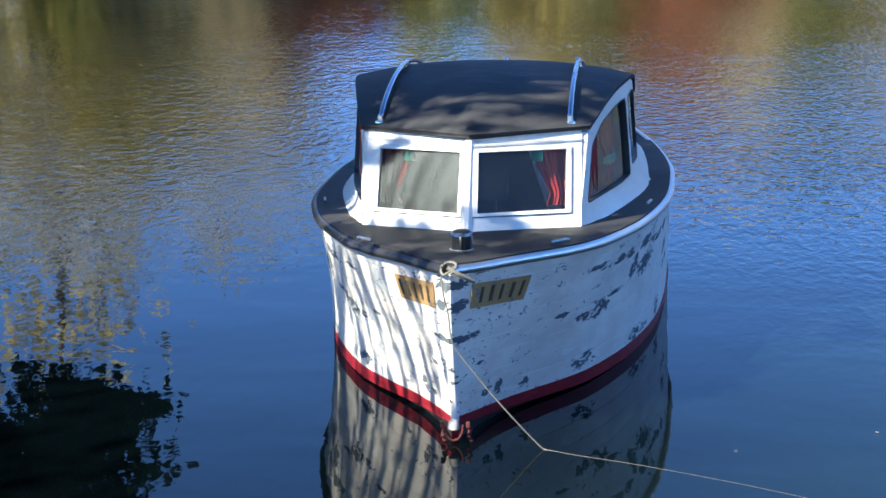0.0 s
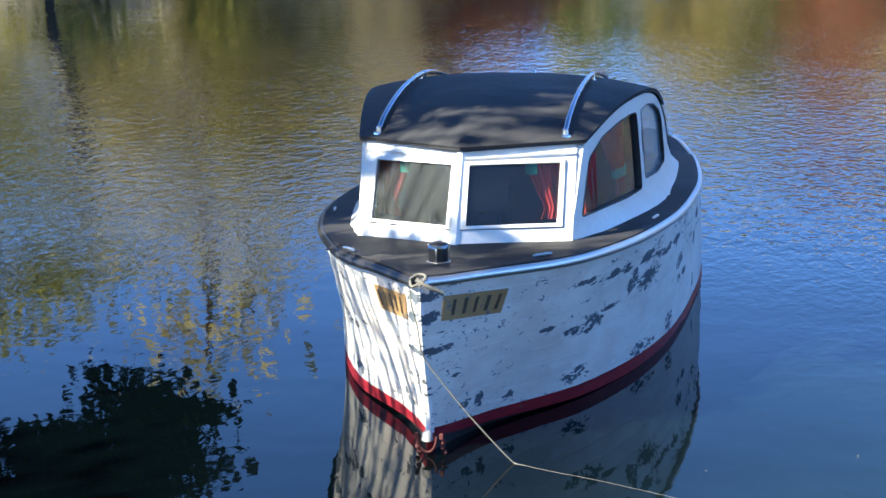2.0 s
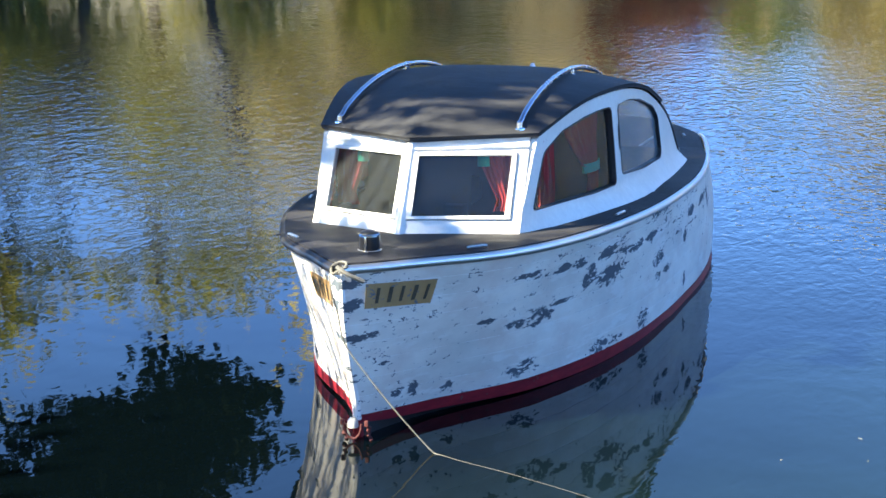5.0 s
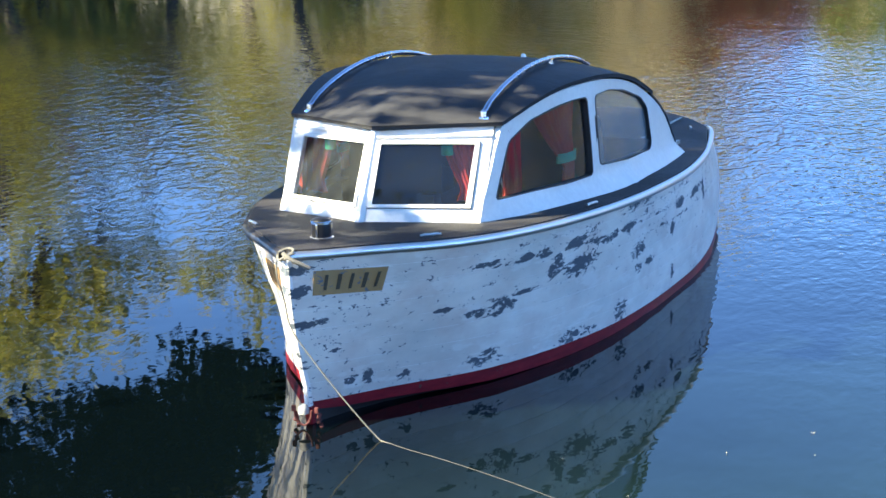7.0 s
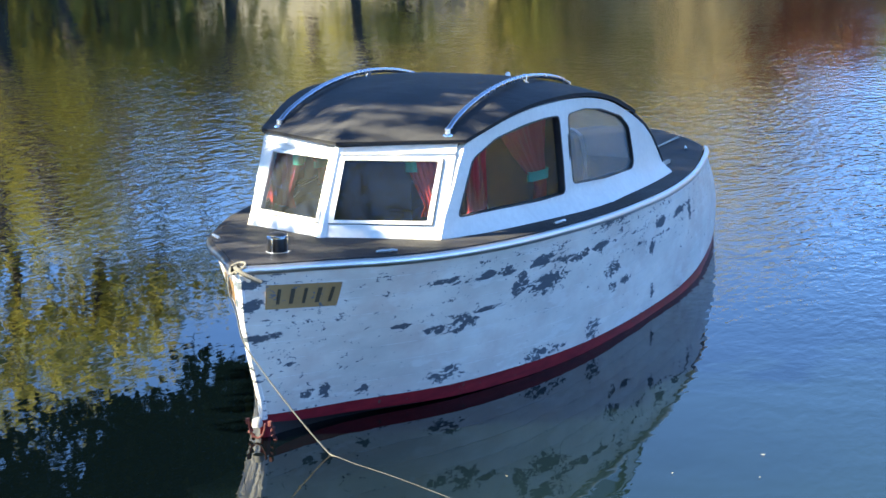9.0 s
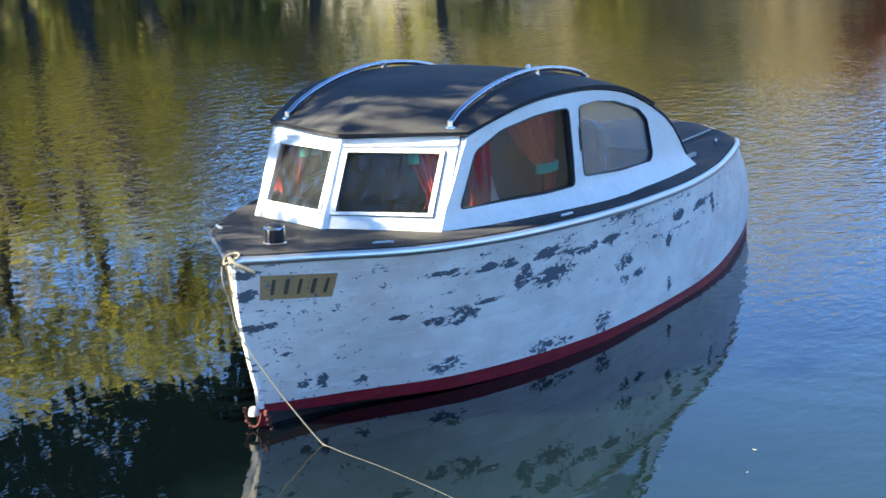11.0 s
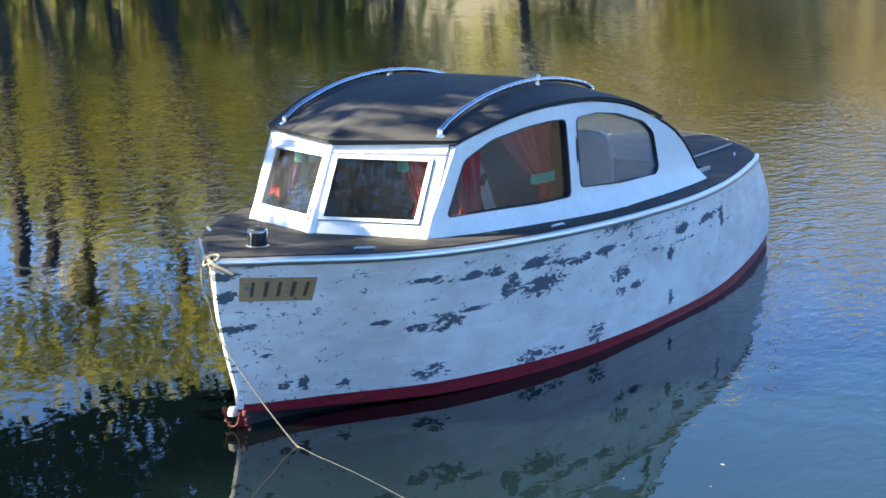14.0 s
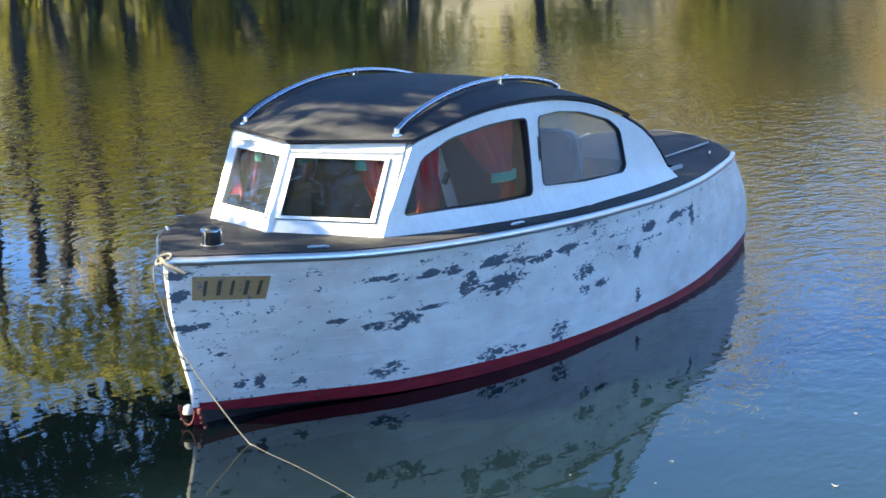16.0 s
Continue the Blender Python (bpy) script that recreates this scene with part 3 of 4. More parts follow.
# ---- cabin ----
def holed(outer, holes, place, thick, cell=0.12):
    """A slab cut to an outline with openings; the flat (a, b) points are bent into the room by place(a, b, depth)."""
    from mathutils.geometry import delaunay_2d_cdt

    pts, loops = [], []
    for loop in [outer] + holes:
        start = len(pts)
        pts += [Vector(p) for p in loop]
        loops.append(list(range(start, len(pts))))
    lo = [min(p[i] for p in outer) for i in (0, 1)]
    hi = [max(p[i] for p in outer) for i in (0, 1)]
    a = lo[0] + cell / 2
    while a < hi[0]:
        b = lo[1] + cell / 2
        while b < hi[1]:
            pts.append(Vector((a, b)))
            b += cell
        a += cell
    verts, _, faces, *_ = delaunay_2d_cdt(pts, [], loops, 0, 1e-5)

    def inside(p, loop):
        c = False
        for (x1, y1), (x2, y2) in zip(loop, loop[1:] + loop[:1]):
            if (y1 > p[1]) != (y2 > p[1]) and p[0] < (x2 - x1) * (p[1] - y1) / (y2 - y1) + x1:
                c = not c
        return c

    bm = bmesh.new()
    top = [bm.verts.new(place(v[0], v[1], 0.0)) for v in verts]
    low = [bm.verts.new(place(v[0], v[1], thick)) for v in verts]
    count = {}
    for f in faces:
        mid = sum((Vector(verts[i]) for i in f), Vector((0, 0))) / len(f)
        if not inside(mid, outer) or any(inside(mid, h) for h in holes):
            continue
        bm.faces.new([top[i] for i in f])
        bm.faces.new([low[i] for i in reversed(f)])
        for i, j in zip(f, f[1:] + f[:1]):
            count[tuple(sorted((i, j)))] = count.get(tuple(sorted((i, j))), 0) + 1
    for (i, j), n in count.items():
        if n == 1:
            bm.faces.new((top[i], top[j], low[j], low[i]))
    for v in [v for v in bm.verts if not v.link_faces]:
        bm.verts.remove(v)
    return bm


def rounded(loop, r, n=4):
    """The loop with its corners rounded."""
    out = []
    for i, p in enumerate(loop):
        p, a, b = Vector(p), Vector(loop[i - 1]), Vector(loop[(i + 1) % len(loop)])
        d = min(r, (a - p).length * 0.45, (b - p).length * 0.45)
        s, e = p + (a - p).normalized() * d, p + (b - p).normalized() * d
        for t in steps(0, 1, n):
            out.append(tuple((s * (1 - t) ** 2 + p * 2 * t * (1 - t) + e * t * t)))
    return out


def ring_frame(loop, place, width, proud, depth):
    """A moulding round an opening, from its edge inwards."""
    c = sum((Vector(p) for p in loop), Vector((0, 0))) / len(loop)
    inner = [tuple(Vector(p) + (c - Vector(p)).normalized() * width) for p in loop]
    rows = [[place(*p, -proud) for p in loop], [place(*p, -proud) for p in inner], [place(*p, depth) for p in inner], [place(*p, depth) for p in loop]]
    return grid(rows + rows[:1], True)


def pane_mesh(loop, place, depth):
    """A thin sheet of glass over an opening."""
    bm = bmesh.new()
    vs = [bm.verts.new(place(*p, depth)) for p in loop]
    c = sum((Vector(p) for p in loop), Vector((0, 0))) / len(loop)
    m = bm.verts.new(place(*c, depth))
    for a, b in zip(vs, vs[1:] + vs[:1]):
        bm.faces.new((a, b, m))
    bm.normal_update()
    out = Vector(place(*c, depth - 0.1)) - Vector(place(*c, depth))
    if sum((f.normal for f in bm.faces), Vector()).dot(out) < 0:
        bmesh.ops.reverse_faces(bm, faces=bm.faces)
    return bm


def grow(loop, by):
    c = sum((Vector(p) for p in loop), Vector((0, 0))) / len(loop)
    return [tuple(Vector(p) + (Vector(p) - c).normalized() * by) for p in loop]


roof_edge = curve([(1.50, 1.434), (1.87, 1.513), (2.1, 1.548), (2.34, 1.563), (2.65, 1.56), (2.99, 1.53), (3.37, 1.462), (3.62, 1.39), (3.89, 1.30)])
aft_arc = [(4.0, 1.262), (4.16, 1.195), (4.33, 1.10), (4.48, 0.98), (4.58, 0.87), (4.62, 0.785)]
side_outline = [(1.20, 0.895), (1.365, 1.178)] + [(1.51, 1.43)] + [(y, roof_edge(y)) for y in steps(1.6, 3.89, 16)] + aft_arc
side_outline += [(y, deck_z(wall_x(y, 0.9), y) - 0.012) for y in steps(4.3, 1.4, 12)]
win_fore = rounded([(1.395, 1.032), (1.572, 1.345), (1.82, 1.436), (2.13, 1.475), (2.36, 1.485), (2.53, 1.478), (2.545, 1.2), (2.545, 0.99), (2.2, 0.995), (1.8, 1.017)], 0.045)
win_aft = rounded([(2.655, 1.03), (2.645, 1.472), (2.9, 1.475), (3.2, 1.435), (3.60, 1.335), (3.77, 1.24), (3.84, 0.99), (3.78, 0.95), (3.2, 0.98)], 0.045)

for side in (1, -1):
    put_side = lambda y, z, d: (side * (wall_x(y, z) - d), y, z)
    cabin_side = part("cabin_side", holed(side_outline, [win_fore, win_aft], put_side, 0.035), M_WHITE, boat, "white painted cabin side with two windows")
    for loop, mat in ((win_fore, M_GLASS_SIDE), (win_aft, M_GLASS_SKY if side > 0 else M_GLASS_SIDE)):
        part("window_gasket", ring_frame(loop, put_side, 0.012, 0.003, 0.034), M_TRIM, cabin_side, "black rubber window gasket")
        glassed = part("pane", pane_mesh(grow(loop, -0.006), put_side, 0.022), mat, cabin_side, "glass window pane", True, False)
        glassed.visible_shadow = False
    put_in = lambda y, z, d: put_side(y, z, d + 0.0365)
    part("cabin_lining", holed(side_outline, [grow(win_fore, 0.012), grow(win_aft, 0.012)], put_in, 0.004), M_INNER, cabin_side, "wooden inner lining, near black for the dimness of the cabin")
    # dark edging down the after edge of the side
    arc = [(3.88, 1.305)] + aft_arc[:-1]
    part("edge_trim", sweep([(side * (wall_x(y, z) - 0.015), y + 0.006, z + 0.006) for y, z in arc], ring(0.024, 8, 0.7)), M_TRIM, boat, "black edging on the after cabin side")

# windshield: two flat leaves meeting in a vee
for side, label, mat in ((1, "clear glass windshield pane", M_GLASS), (-1, "salt-spotted dusty windshield pane", M_GLASS_DUSTY)):
    o = Vector((0.0, 0.958, 0.958))
    ux = Vector((side * 0.618, 0.258, -0.04))
    w = ux.length
    ux.normalize()
    upv = Vector((0.0, 1.212, 1.43)) - o
    upv = (upv - ux * upv.dot(ux))
    hgt = upv.length
    upv.normalize()
    nor = ux.cross(upv) * side
    put_leaf = lambda a, b, d: tuple(o + ux * a + upv * b - nor * d)
    outline = [(-0.003, -0.05), (w * 0.5, -0.04), (w + 0.002, -0.028), (0.71, 0.295), (0.744, 0.592), (0.41, 0.562), (0.07, 0.5315), (0.035, 0.265)]
    hole = [(0.060, 0.095), (0.604, 0.115), (0.648, 0.483), (0.100, 0.462)]
    leaf_frame = part("windshield", holed(outline, [hole], put_leaf, 0.03, 0.2), M_WHITE, boat, "white painted windshield leaf", False)
    sash = grow(hole, 0.022)
    part("sash", ring_frame(sash, put_leaf, 0.034, 0.012, 0.0), M_WHITE, leaf_frame, "white painted window sash", False)
    part("sash_joint", ring_frame(grow(sash, 0.007), put_leaf, 0.009, 0.0022, 0.0), M_TRIM, leaf_frame, "thin dark joint round the sash", False)
    pane = part("pane", pane_mesh(hole, put_leaf, 0.006), mat, leaf_frame, label, False, False)
    pane.visible_shadow = False
    for a, b, c, d in ((0.075, 0.495, 0.735, 0.535),):
        part("drip_batten", sweep([put_leaf(a, b, -0.006), put_leaf(c, d, -0.006)], [(-0.006, -0.006), (0.008, -0.006), (0.008, 0.006), (-0.006, 0.006)]), M_WHITE, leaf_frame)
part("centre_post", sweep([(0, 0.926, 0.912), (0, 1.205, 1.432)], [(-0.03, -0.012), (-0.012, 0.012), (0.012, 0.012), (0.03, -0.012)], up=Vector((0, -1, 0.5))), M_WHITE, boat, "white centre post of the windshield")

# roof: canvas over a crowned shell, vee-shaped fore edge
crown_z = curve([(0.0, 1.452), (0.03, 1.49), (0.08, 1.54), (0.16, 1.595), (0.3, 1.65), (0.45, 1.672), (0.6, 1.655), (0.75, 1.60), (0.9, 1.50), (1.0, 1.41)])


def roof_point(u, v, drop=0.0):
    yf = 1.175 + 0.325 * abs(u)
    y = lerp(yf, 3.93 - 0.03 * abs(u), v)
    ye = lerp(1.50, 3.90, v)
    ze = roof_edge(ye) + 0.018
    xe = wall_x(ye, ze) + 0.016
    bulge = (1 - abs(u) ** 2.3)
    return Vector((u * xe, y, lerp(ze, crown_z(v), bulge) - drop))


RU = [-1, -0.97, -0.9, -0.8] + steps(-0.7, 0.7, 14) + [0.8, 0.9, 0.97, 1]
RV = [0, 0.012, 0.03, 0.06, 0.1] + steps(0.15, 0.95, 20) + [0.98, 1.0]
bm = sheet([[roof_point(u, v) for u in RU] for v in RV], -0.016)
skirt = [roof_point(-1, v) for v in reversed(RV)] + [roof_point(u, 0) for u in RU] + [roof_point(1, v) for v in RV]
grid([[p + Vector((0, 0, 0.002)) for p in skirt], [p + Vector((0, 0, -0.009)) for p in skirt]], bm=bm)
part("roof", bm, M_ROOF, boat, "black canvas-covered crowned cabin roof")

# hand rails along the roof
def rail_u(v):
    ye = lerp(1.50, 3.90, v)
    return 0.545 / (wall_x(ye, roof_edge(ye) + 0.018) + 0.016)


for side in (1, -1):
    vs = steps(0.0, 1, 18)
    path = []
    for t in vs:
        v = lerp(0.03, 0.84, t)
        p = roof_point(rail_u(v) * side, v)
        lift = 0.046 * min(1, math.sin(math.pi * min(1, max(0, t))) * 4 + 0.72)
        path.append(p + Vector((0, 0, lift)))
    rail = part("hand_rail", sweep(path, ring(0.016, 12)), M_RAIL, boat, "blue-grey metal hand rail on the roof")
    for i in (0, 11, 18):
        q = path[i]
        v = lerp(0.03, 0.84, i / 18)
        r = roof_point(rail_u(v) * side, v)
        bm = lathe([(0, 0), (0.036, 0.0), (0.034, 0.01), (0.02, 0.016), (0.018, (q - r).length + 0.012), (0.009, (q - r).length + 0.018), (0, (q - r).length + 0.018)], 12, r)
        part("rail_foot", bm, M_CHROME, rail, "chrome rail stanchion")

# masthead lamp aft on the roof
top = roof_point(0, 0.945)
lamp = part("roof_lamp", lathe([(0, 0.0), (0.03, 0.0), (0.03, 0.012), (0.010, 0.02), (0.010, 0.062), (0.019, 0.068), (0.019, 0.098), (0.012, 0.112), (0, 0.116)], 14, top), M_ALU, boat, "small chrome lamp on the roof")

# ---- deck fittings ----
vx, vy = 0.03, 0.42
vz = deck_z(vx, vy)
horn = part("deck_vent", lathe([(0.0, 0.002), (0.084, 0.002), (0.082, 0.010), (0.064, 0.02), (0.056, 0.024)], 24, (vx, vy, vz)), M_CLEAT, boat, "worn metal base of the bow lamp")
bm = lathe([(0.051, 0.018), (0.053, 0.03), (0.053, 0.098), (0.0, 0.098)], 24, (vx, vy, vz))
part("lamp_body", bm, M_BLACK, horn, "black lamp body")
part("lamp_rim", lathe([(0.053, 0.092), (0.058, 0.096), (0.058, 0.106), (0.053, 0.110), (0.049, 0.108)], 24, (vx, vy, vz)), M_CHROME, horn, "thin chrome rim")
part("lamp_cap", lathe([(0.052, 0.107), (0.045, 0.117), (0.022, 0.125), (0, 0.127)], 24, (vx, vy, vz)), M_BLACK, horn, "domed black cap")
for a in (25, 155, 270):
    w = radians(a)
    part("lamp_strut", block((0.012, 0.008, 0.08), (vx + 0.055 * math.cos(w), vy + 0.055 * math.sin(w), vz + 0.058), 0.003, pose(0, 0, 0, 0, 0, a + 90)), M_CHROME, horn)


def cleat(x, y, turn):
    z = deck_z(x, y)
    m = pose(x, y, z, 0, 0, turn) @ Matrix.Scale(0.78, 4)
    bm = block((0.09, 0.03, 0.008), (0, 0, 0.004), 0.003)
    for dx in (-0.022, 0.022):
        lathe([(0.011, 0.006), (0.009, 0.03)], 8, (dx, 0, 0), bm)
    sweep([(-0.075, 0, 0.032), (-0.04, 0, 0.038), (0, 0, 0.036), (0.04, 0, 0.038), (0.075, 0, 0.032)], ring(0.011, 8), bm)
    bmesh.ops.transform(bm, matrix=m, verts=bm.verts)
    part("cleat", bm, M_CLEAT, boat, "small worn metal deck cleat")


for side in (1, -1):
    cleat(side * 0.53, 0.72, side * 42)
    cleat(side * 1.0, 2.12, side * 78)
    cleat(side * 0.70, 5.75, side * 110)

# number plates on both bows; figures are plain bars
for side in (1, -1):
    def on_hull(y, z, off):
        lo, hi = 0.0, 1.0
        for _ in range(24):
            mid = (lo + hi) / 2
            if hull_point(mid, min(1, z / sheer_z(y)), side).y < y:
                lo = mid
            else:
                hi = mid
        p = hull_point(lo, min(1, z / sheer_z(y)), side)
        q = hull_point(min(1, lo + 0.01), min(1, z / sheer_z(y)), side)
        t = (q - p).normalized()
        n = Vector((t.y, -t.x, 0)) * side
        return p + n.normalized() * off

    rows = [[on_hull(lerp(0.15, 0.475, a) - 0.008 * b, lerp(0.738, 0.872, b) - 0.03 * a, 0.004) for a in steps(0, 1, 10)] for b in steps(0, 1, 3)]
    plate = part("number_plate", sheet(rows, 0.003 * side), M_PLATE, boat, "faded yellow number plate with five dark bars")
    for i in range(5):
        a0 = 0.10 + 0.18 * i
        rows = [[on_hull(lerp(0.15, 0.475, a), lerp(0.738, 0.872, b) - 0.03 * a, 0.0085) for a in steps(a0 + 0.025, a0 + 0.068 + 0.012 * (i % 2), 2)] for b in steps(0.2, 0.82, 2)]
        part("figure_bar", sheet(rows, 0.002 * side), M_INK, plate)

# cockpit coaming abaft the cabin
for side in (1, -1):
    bm = sweep([(side * (wall_x(y, 0.95) - 0.065), y, deck_z(0.8, y) + 0.02) for y in steps(4.3, 5.0, 6)], [(-0.012, -0.05), (-0.012, 0.025), (0.012, 0.025), (0.012, -0.05)])
    part("coaming", bm, M_CHALK, boat, "pale wooden cockpit coaming")
part("aft_coaming", sweep([(x, 5.02, deck_z(x, 5.02) + 0.012) for x in steps(-0.72, 0.72, 8)], [(-0.018, -0.06), (-0.018, 0.02), (0.018, 0.02), (0.018, -0.06)]), M_INNER, boat, "dark wooden coaming across the cockpit")

# cabin sole and inner lining
part("sole", sheet([[(u * (water_half(y) * 0.86), y, 0.22) for u in steps(-1, 1, 4)] for y in steps(0.9, 5.6, 10)], -0.02), M_FLOOR, boat, "brown painted cabin sole")
for side in (1, -1):
    rows = [[hull_point(s, k, side) - Vector((side * 0.05, 0, 0)) for s in steps(0.14, 0.93, 14)] for k in (0.22, 0.5, 0.75, 0.96)]
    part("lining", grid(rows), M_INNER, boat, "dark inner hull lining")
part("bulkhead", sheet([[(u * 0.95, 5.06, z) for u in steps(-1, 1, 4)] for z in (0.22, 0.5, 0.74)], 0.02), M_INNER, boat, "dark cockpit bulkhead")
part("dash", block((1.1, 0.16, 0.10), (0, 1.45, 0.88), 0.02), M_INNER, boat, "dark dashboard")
# sheet added amidships so that the cabin behind the windows stays dark
rows = []
for z in steps(0.24, 1.0, 5):
    rows.append([(u * (wall_x(2.63, max(z, 0.9)) - 0.05), 2.63, z + (0.62 - 0.1 * u * u) * max(0, (z - 0.24) / 0.76)) for u in steps(-1, 1, 8)])
part("cabin_dark_sheet", sheet(rows, 0.02), M_INNER, boat, "near-black sheet added amidships to darken the cabin")


# ---- things inside the cabin ----
def boat_chair(x, y, turn):
    ob = thing("boat_chair", "grey vinyl boat chair with a white back, on a pedestal", "chair")
    ob.matrix_world = pose(x, y, 0.22, 0, 0, turn)
    up = 0.13
    part("pedestal", lathe([(0.16, 0), (0.16, 0.015), (0.04, 0.03), (0.035, 0.41), (0.0, 0.41)], 16), M_ALU, ob)
    part("seat", block((0.42, 0.42, 0.1), (0, 0, 0.33 + up), 0.035), M_SEAT, ob)
    rows = []
    for h in steps(0, 1, 8):
        row = []
        for a in steps(-1, 1, 10):
            wdt = 0.225 * (1 - 0.18 * h**3)
            row.append((a * wdt, 0.2 - 0.10 * abs(a) ** 2.5 + 0.08 * h, 0.34 + up + 0.48 * h - 0.05 * abs(a) ** 4 * h))
        rows.append(row)
    part("backrest", sheet(rows, 0.045), M_SEAT, ob, "grey vinyl backrest")
    part("shell", sheet([[(x * 1.16, y * 1.0 + 0.055 - 0.04 * abs(x), z * 1.0 + 0.012) for x, y, z in row] for row in rows], 0.03), M_WHITE, ob, "white moulded seat shell")
    return ob


boat_chair(0.30, 3.65, 8)
console = thing("helm_console", "black painted helm console with a sloping top", "console")
part("case", sweep([(-0.12, 1.95, 1.02), (0.15, 1.95, 1.02)], [(-0.10, -0.06), (0.10, -0.06), (0.10, 0.12), (-0.10, 0.06)]), M_BLACK, console)
part("pillar", block((0.12, 0.12, 0.72), (0.02, 1.95, 0.58), 0.01), M_INNER, console, "dark pillar under the console")


def curtain(name, label, corner, along, drop, width, gather, tie=None, small=False):
    """A gathered cloth hanging from a rod; it draws in towards its foot or to a tie."""
    ob = thing(name, label, "curtain", "cabin curtains")
    c, a = Vector(corner), Vector(along).normalized()
    side = a.cross(Vector((0, 0, 1))).normalized()
    rows = []
    for h in steps(0, 1, 12):
        squeeze = lerp(1, gather, min(1, h * 1.25) ** 1.3) if h < 0.82 else lerp(gather, gather * 1.2, (h - 0.82) / 0.18)
        rows.append([tuple(c + a * (width * u * squeeze) + side * (0.012 * math.sin(u * 17 + 2 * math.sin(u * 5) + h * 1.5) + 0.006 * math.sin(u * 41 + h)) - Vector((0, 0, drop * h))) for u in steps(0, 1, 36)])
    part("cloth", sheet(rows, 0.002), M_RED, ob)
    if tie:
        h = tie
        squeeze = lerp(1, gather, min(1, h * 1.25) ** 1.3)
        mid = c + a * (width * squeeze * (0.9 if small else 0.5)) - Vector((0, 0, drop * h))
        wide = 0.035 if small else width * squeeze * 0.62
        n = 16
        bm = grid([[tuple(mid + a * (wide * math.cos(2 * math.pi * i / n)) + side * (0.03 * math.sin(2 * math.pi * i / n)) + Vector((0, 0, dz))) for i in range(n)] for dz in (-0.03, 0.03)], True)
        part("ribbon", bm, M_GREEN, ob, "green ribbon tie")
    part("rod", sweep([tuple(c - a * 0.02 + Vector((0, 0, 0.008))), tuple(c + a * (width + 0.02) + Vector((0, 0, 0.008)))], ring(0.006, 8)), M_CHROME, ob)
    return ob


for side in (1, -1):
    curtain("windshield_curtain", "red cloth curtain gathered beside the windshield", (side * 0.545, 1.475, 1.395), (-side, -0.42, 0), 0.38, 0.24, 0.5, 0.22, True)
    curtain("side_curtain", "red cloth curtain tied with a green ribbon at the side window", (side * 0.765, 2.50, 1.475), (-side * 0.16, -1, 0), 0.50, 0.56, 0.22, 0.70)
    curtain("corner_curtain", "narrow red cloth curtain at the cabin corner", (side * 0.69, 1.74, 1.44), (-side * 0.25, -1, -0.22), 0.42, 0.22, 0.85)

stay = thing("slanted_board", "white painted slanted board inside the cabin", "board")
wide = Vector((0.88, 0.47, 0)) * 0.05
part("board", sheet([[Vector((lerp(0.60, 0.245, t), 2.42, lerp(0.24, 1.26, t))) + wide * u * (1 - 0.4 * t) for u in (-1, -0.5, 0, 0.5, 1)] for t in steps(0, 1, 6)], 0.022), M_WHITE, stay)
part("bracket", block((0.03, 0.03, 0.075), (0.335, 2.395, 1.075), 0.006, pose(0, 0, 0, 0, 20, 0)), M_BLACK, stay, "black strap on the board")

# ---- mooring rope ----
rope = thing("mooring_rope", "weathered white mooring rope tied to the bow, trailing on water", "rope")
def strand(points, r=0.011, n=60):
    px = [curve([(i, p[k]) for i, p in enumerate(points)]) for k in range(3)]
    return sweep([tuple(c(t) for c in px) for t in steps(0, len(points) - 1, n)], ring(r, 7))


part("line", strand([(-0.03, 0.0, 0.94), (-0.02, -0.01, 0.86), (0.0, 0.02, 0.74), (0.02, 0.05, 0.58), (0.115, 0.065, 0.435), (0.24, 0.085, 0.27), (0.365, 0.105, 0.12), (0.46, 0.122, 0.014), (0.49, 0.118, -0.001)], 0.0042, 90), M_ROPE, rope)
part("wet_line", strand([(0.488, 0.118, 0.0), (0.53, 0.105, -0.002), (0.66, 0.045, -0.0025), (1.0, -0.09, -0.0028), (1.55, -0.36, -0.003), (2.4, -0.85, -0.003), (4.0, -1.8, -0.003), (6.5, -3.2, 0.0), (9.4, -4.7, 0.15), (10.4, -5.3, 1.0)], 0.0042, 120), M_WET, rope, "wet grey part of the rope lying in the water")
part("loop", strand([(0.06, 0.09, 0.975), (0.03, 0.02, 0.975), (-0.02, 0.01, 0.95), (-0.035, 0.05, 0.98), (0.0, 0.09, 0.995), (0.04, 0.06, 0.99), (0.02, -0.005, 0.955)], 0.007, 50), M_ROPE, rope)
part("tail", strand([(0.0, 0.02, 0.985), (0.05, 0.015, 0.955), (0.10, 0.04, 0.925), (0.13, 0.06, 0.905)], 0.012, 16), M_ROPE, rope)
post = thing("mooring_post", "weathered wooden mooring post on the bank", "post")
post.matrix_world = pose(10.45, -5.35, 0.2)
part("timber", lathe([(0.09, -1.2), (0.09, 0.9), (0.075, 0.97), (0, 0.98)], 12), M_BARK, post)

# ---- water and land ----
bm = bmesh.new()
R0, ring_n = 420.0, 64
bmesh.ops.create_circle(bm, cap_ends=True, segments=ring_n, radius=R0)
water = part("water", bm, M_WATER, None, "", False)
tagged(water, "dark blue lake water, rippled by a light breeze", "water", kind="structure")

shore = curve([(-180, 7.4), (-150, 7.4), (-135, 8.0), (-125, 9.5), (-112, 16), (-90, 50), (-60, 82), (-30, 92), (0, 90), (8, 84), (15, 72), (20, 60), (27, 54), (35, 48), (45, 42), (60, 28), (80, 16), (100, 12), (130, 10), (160, 8), (180, 7.4)])


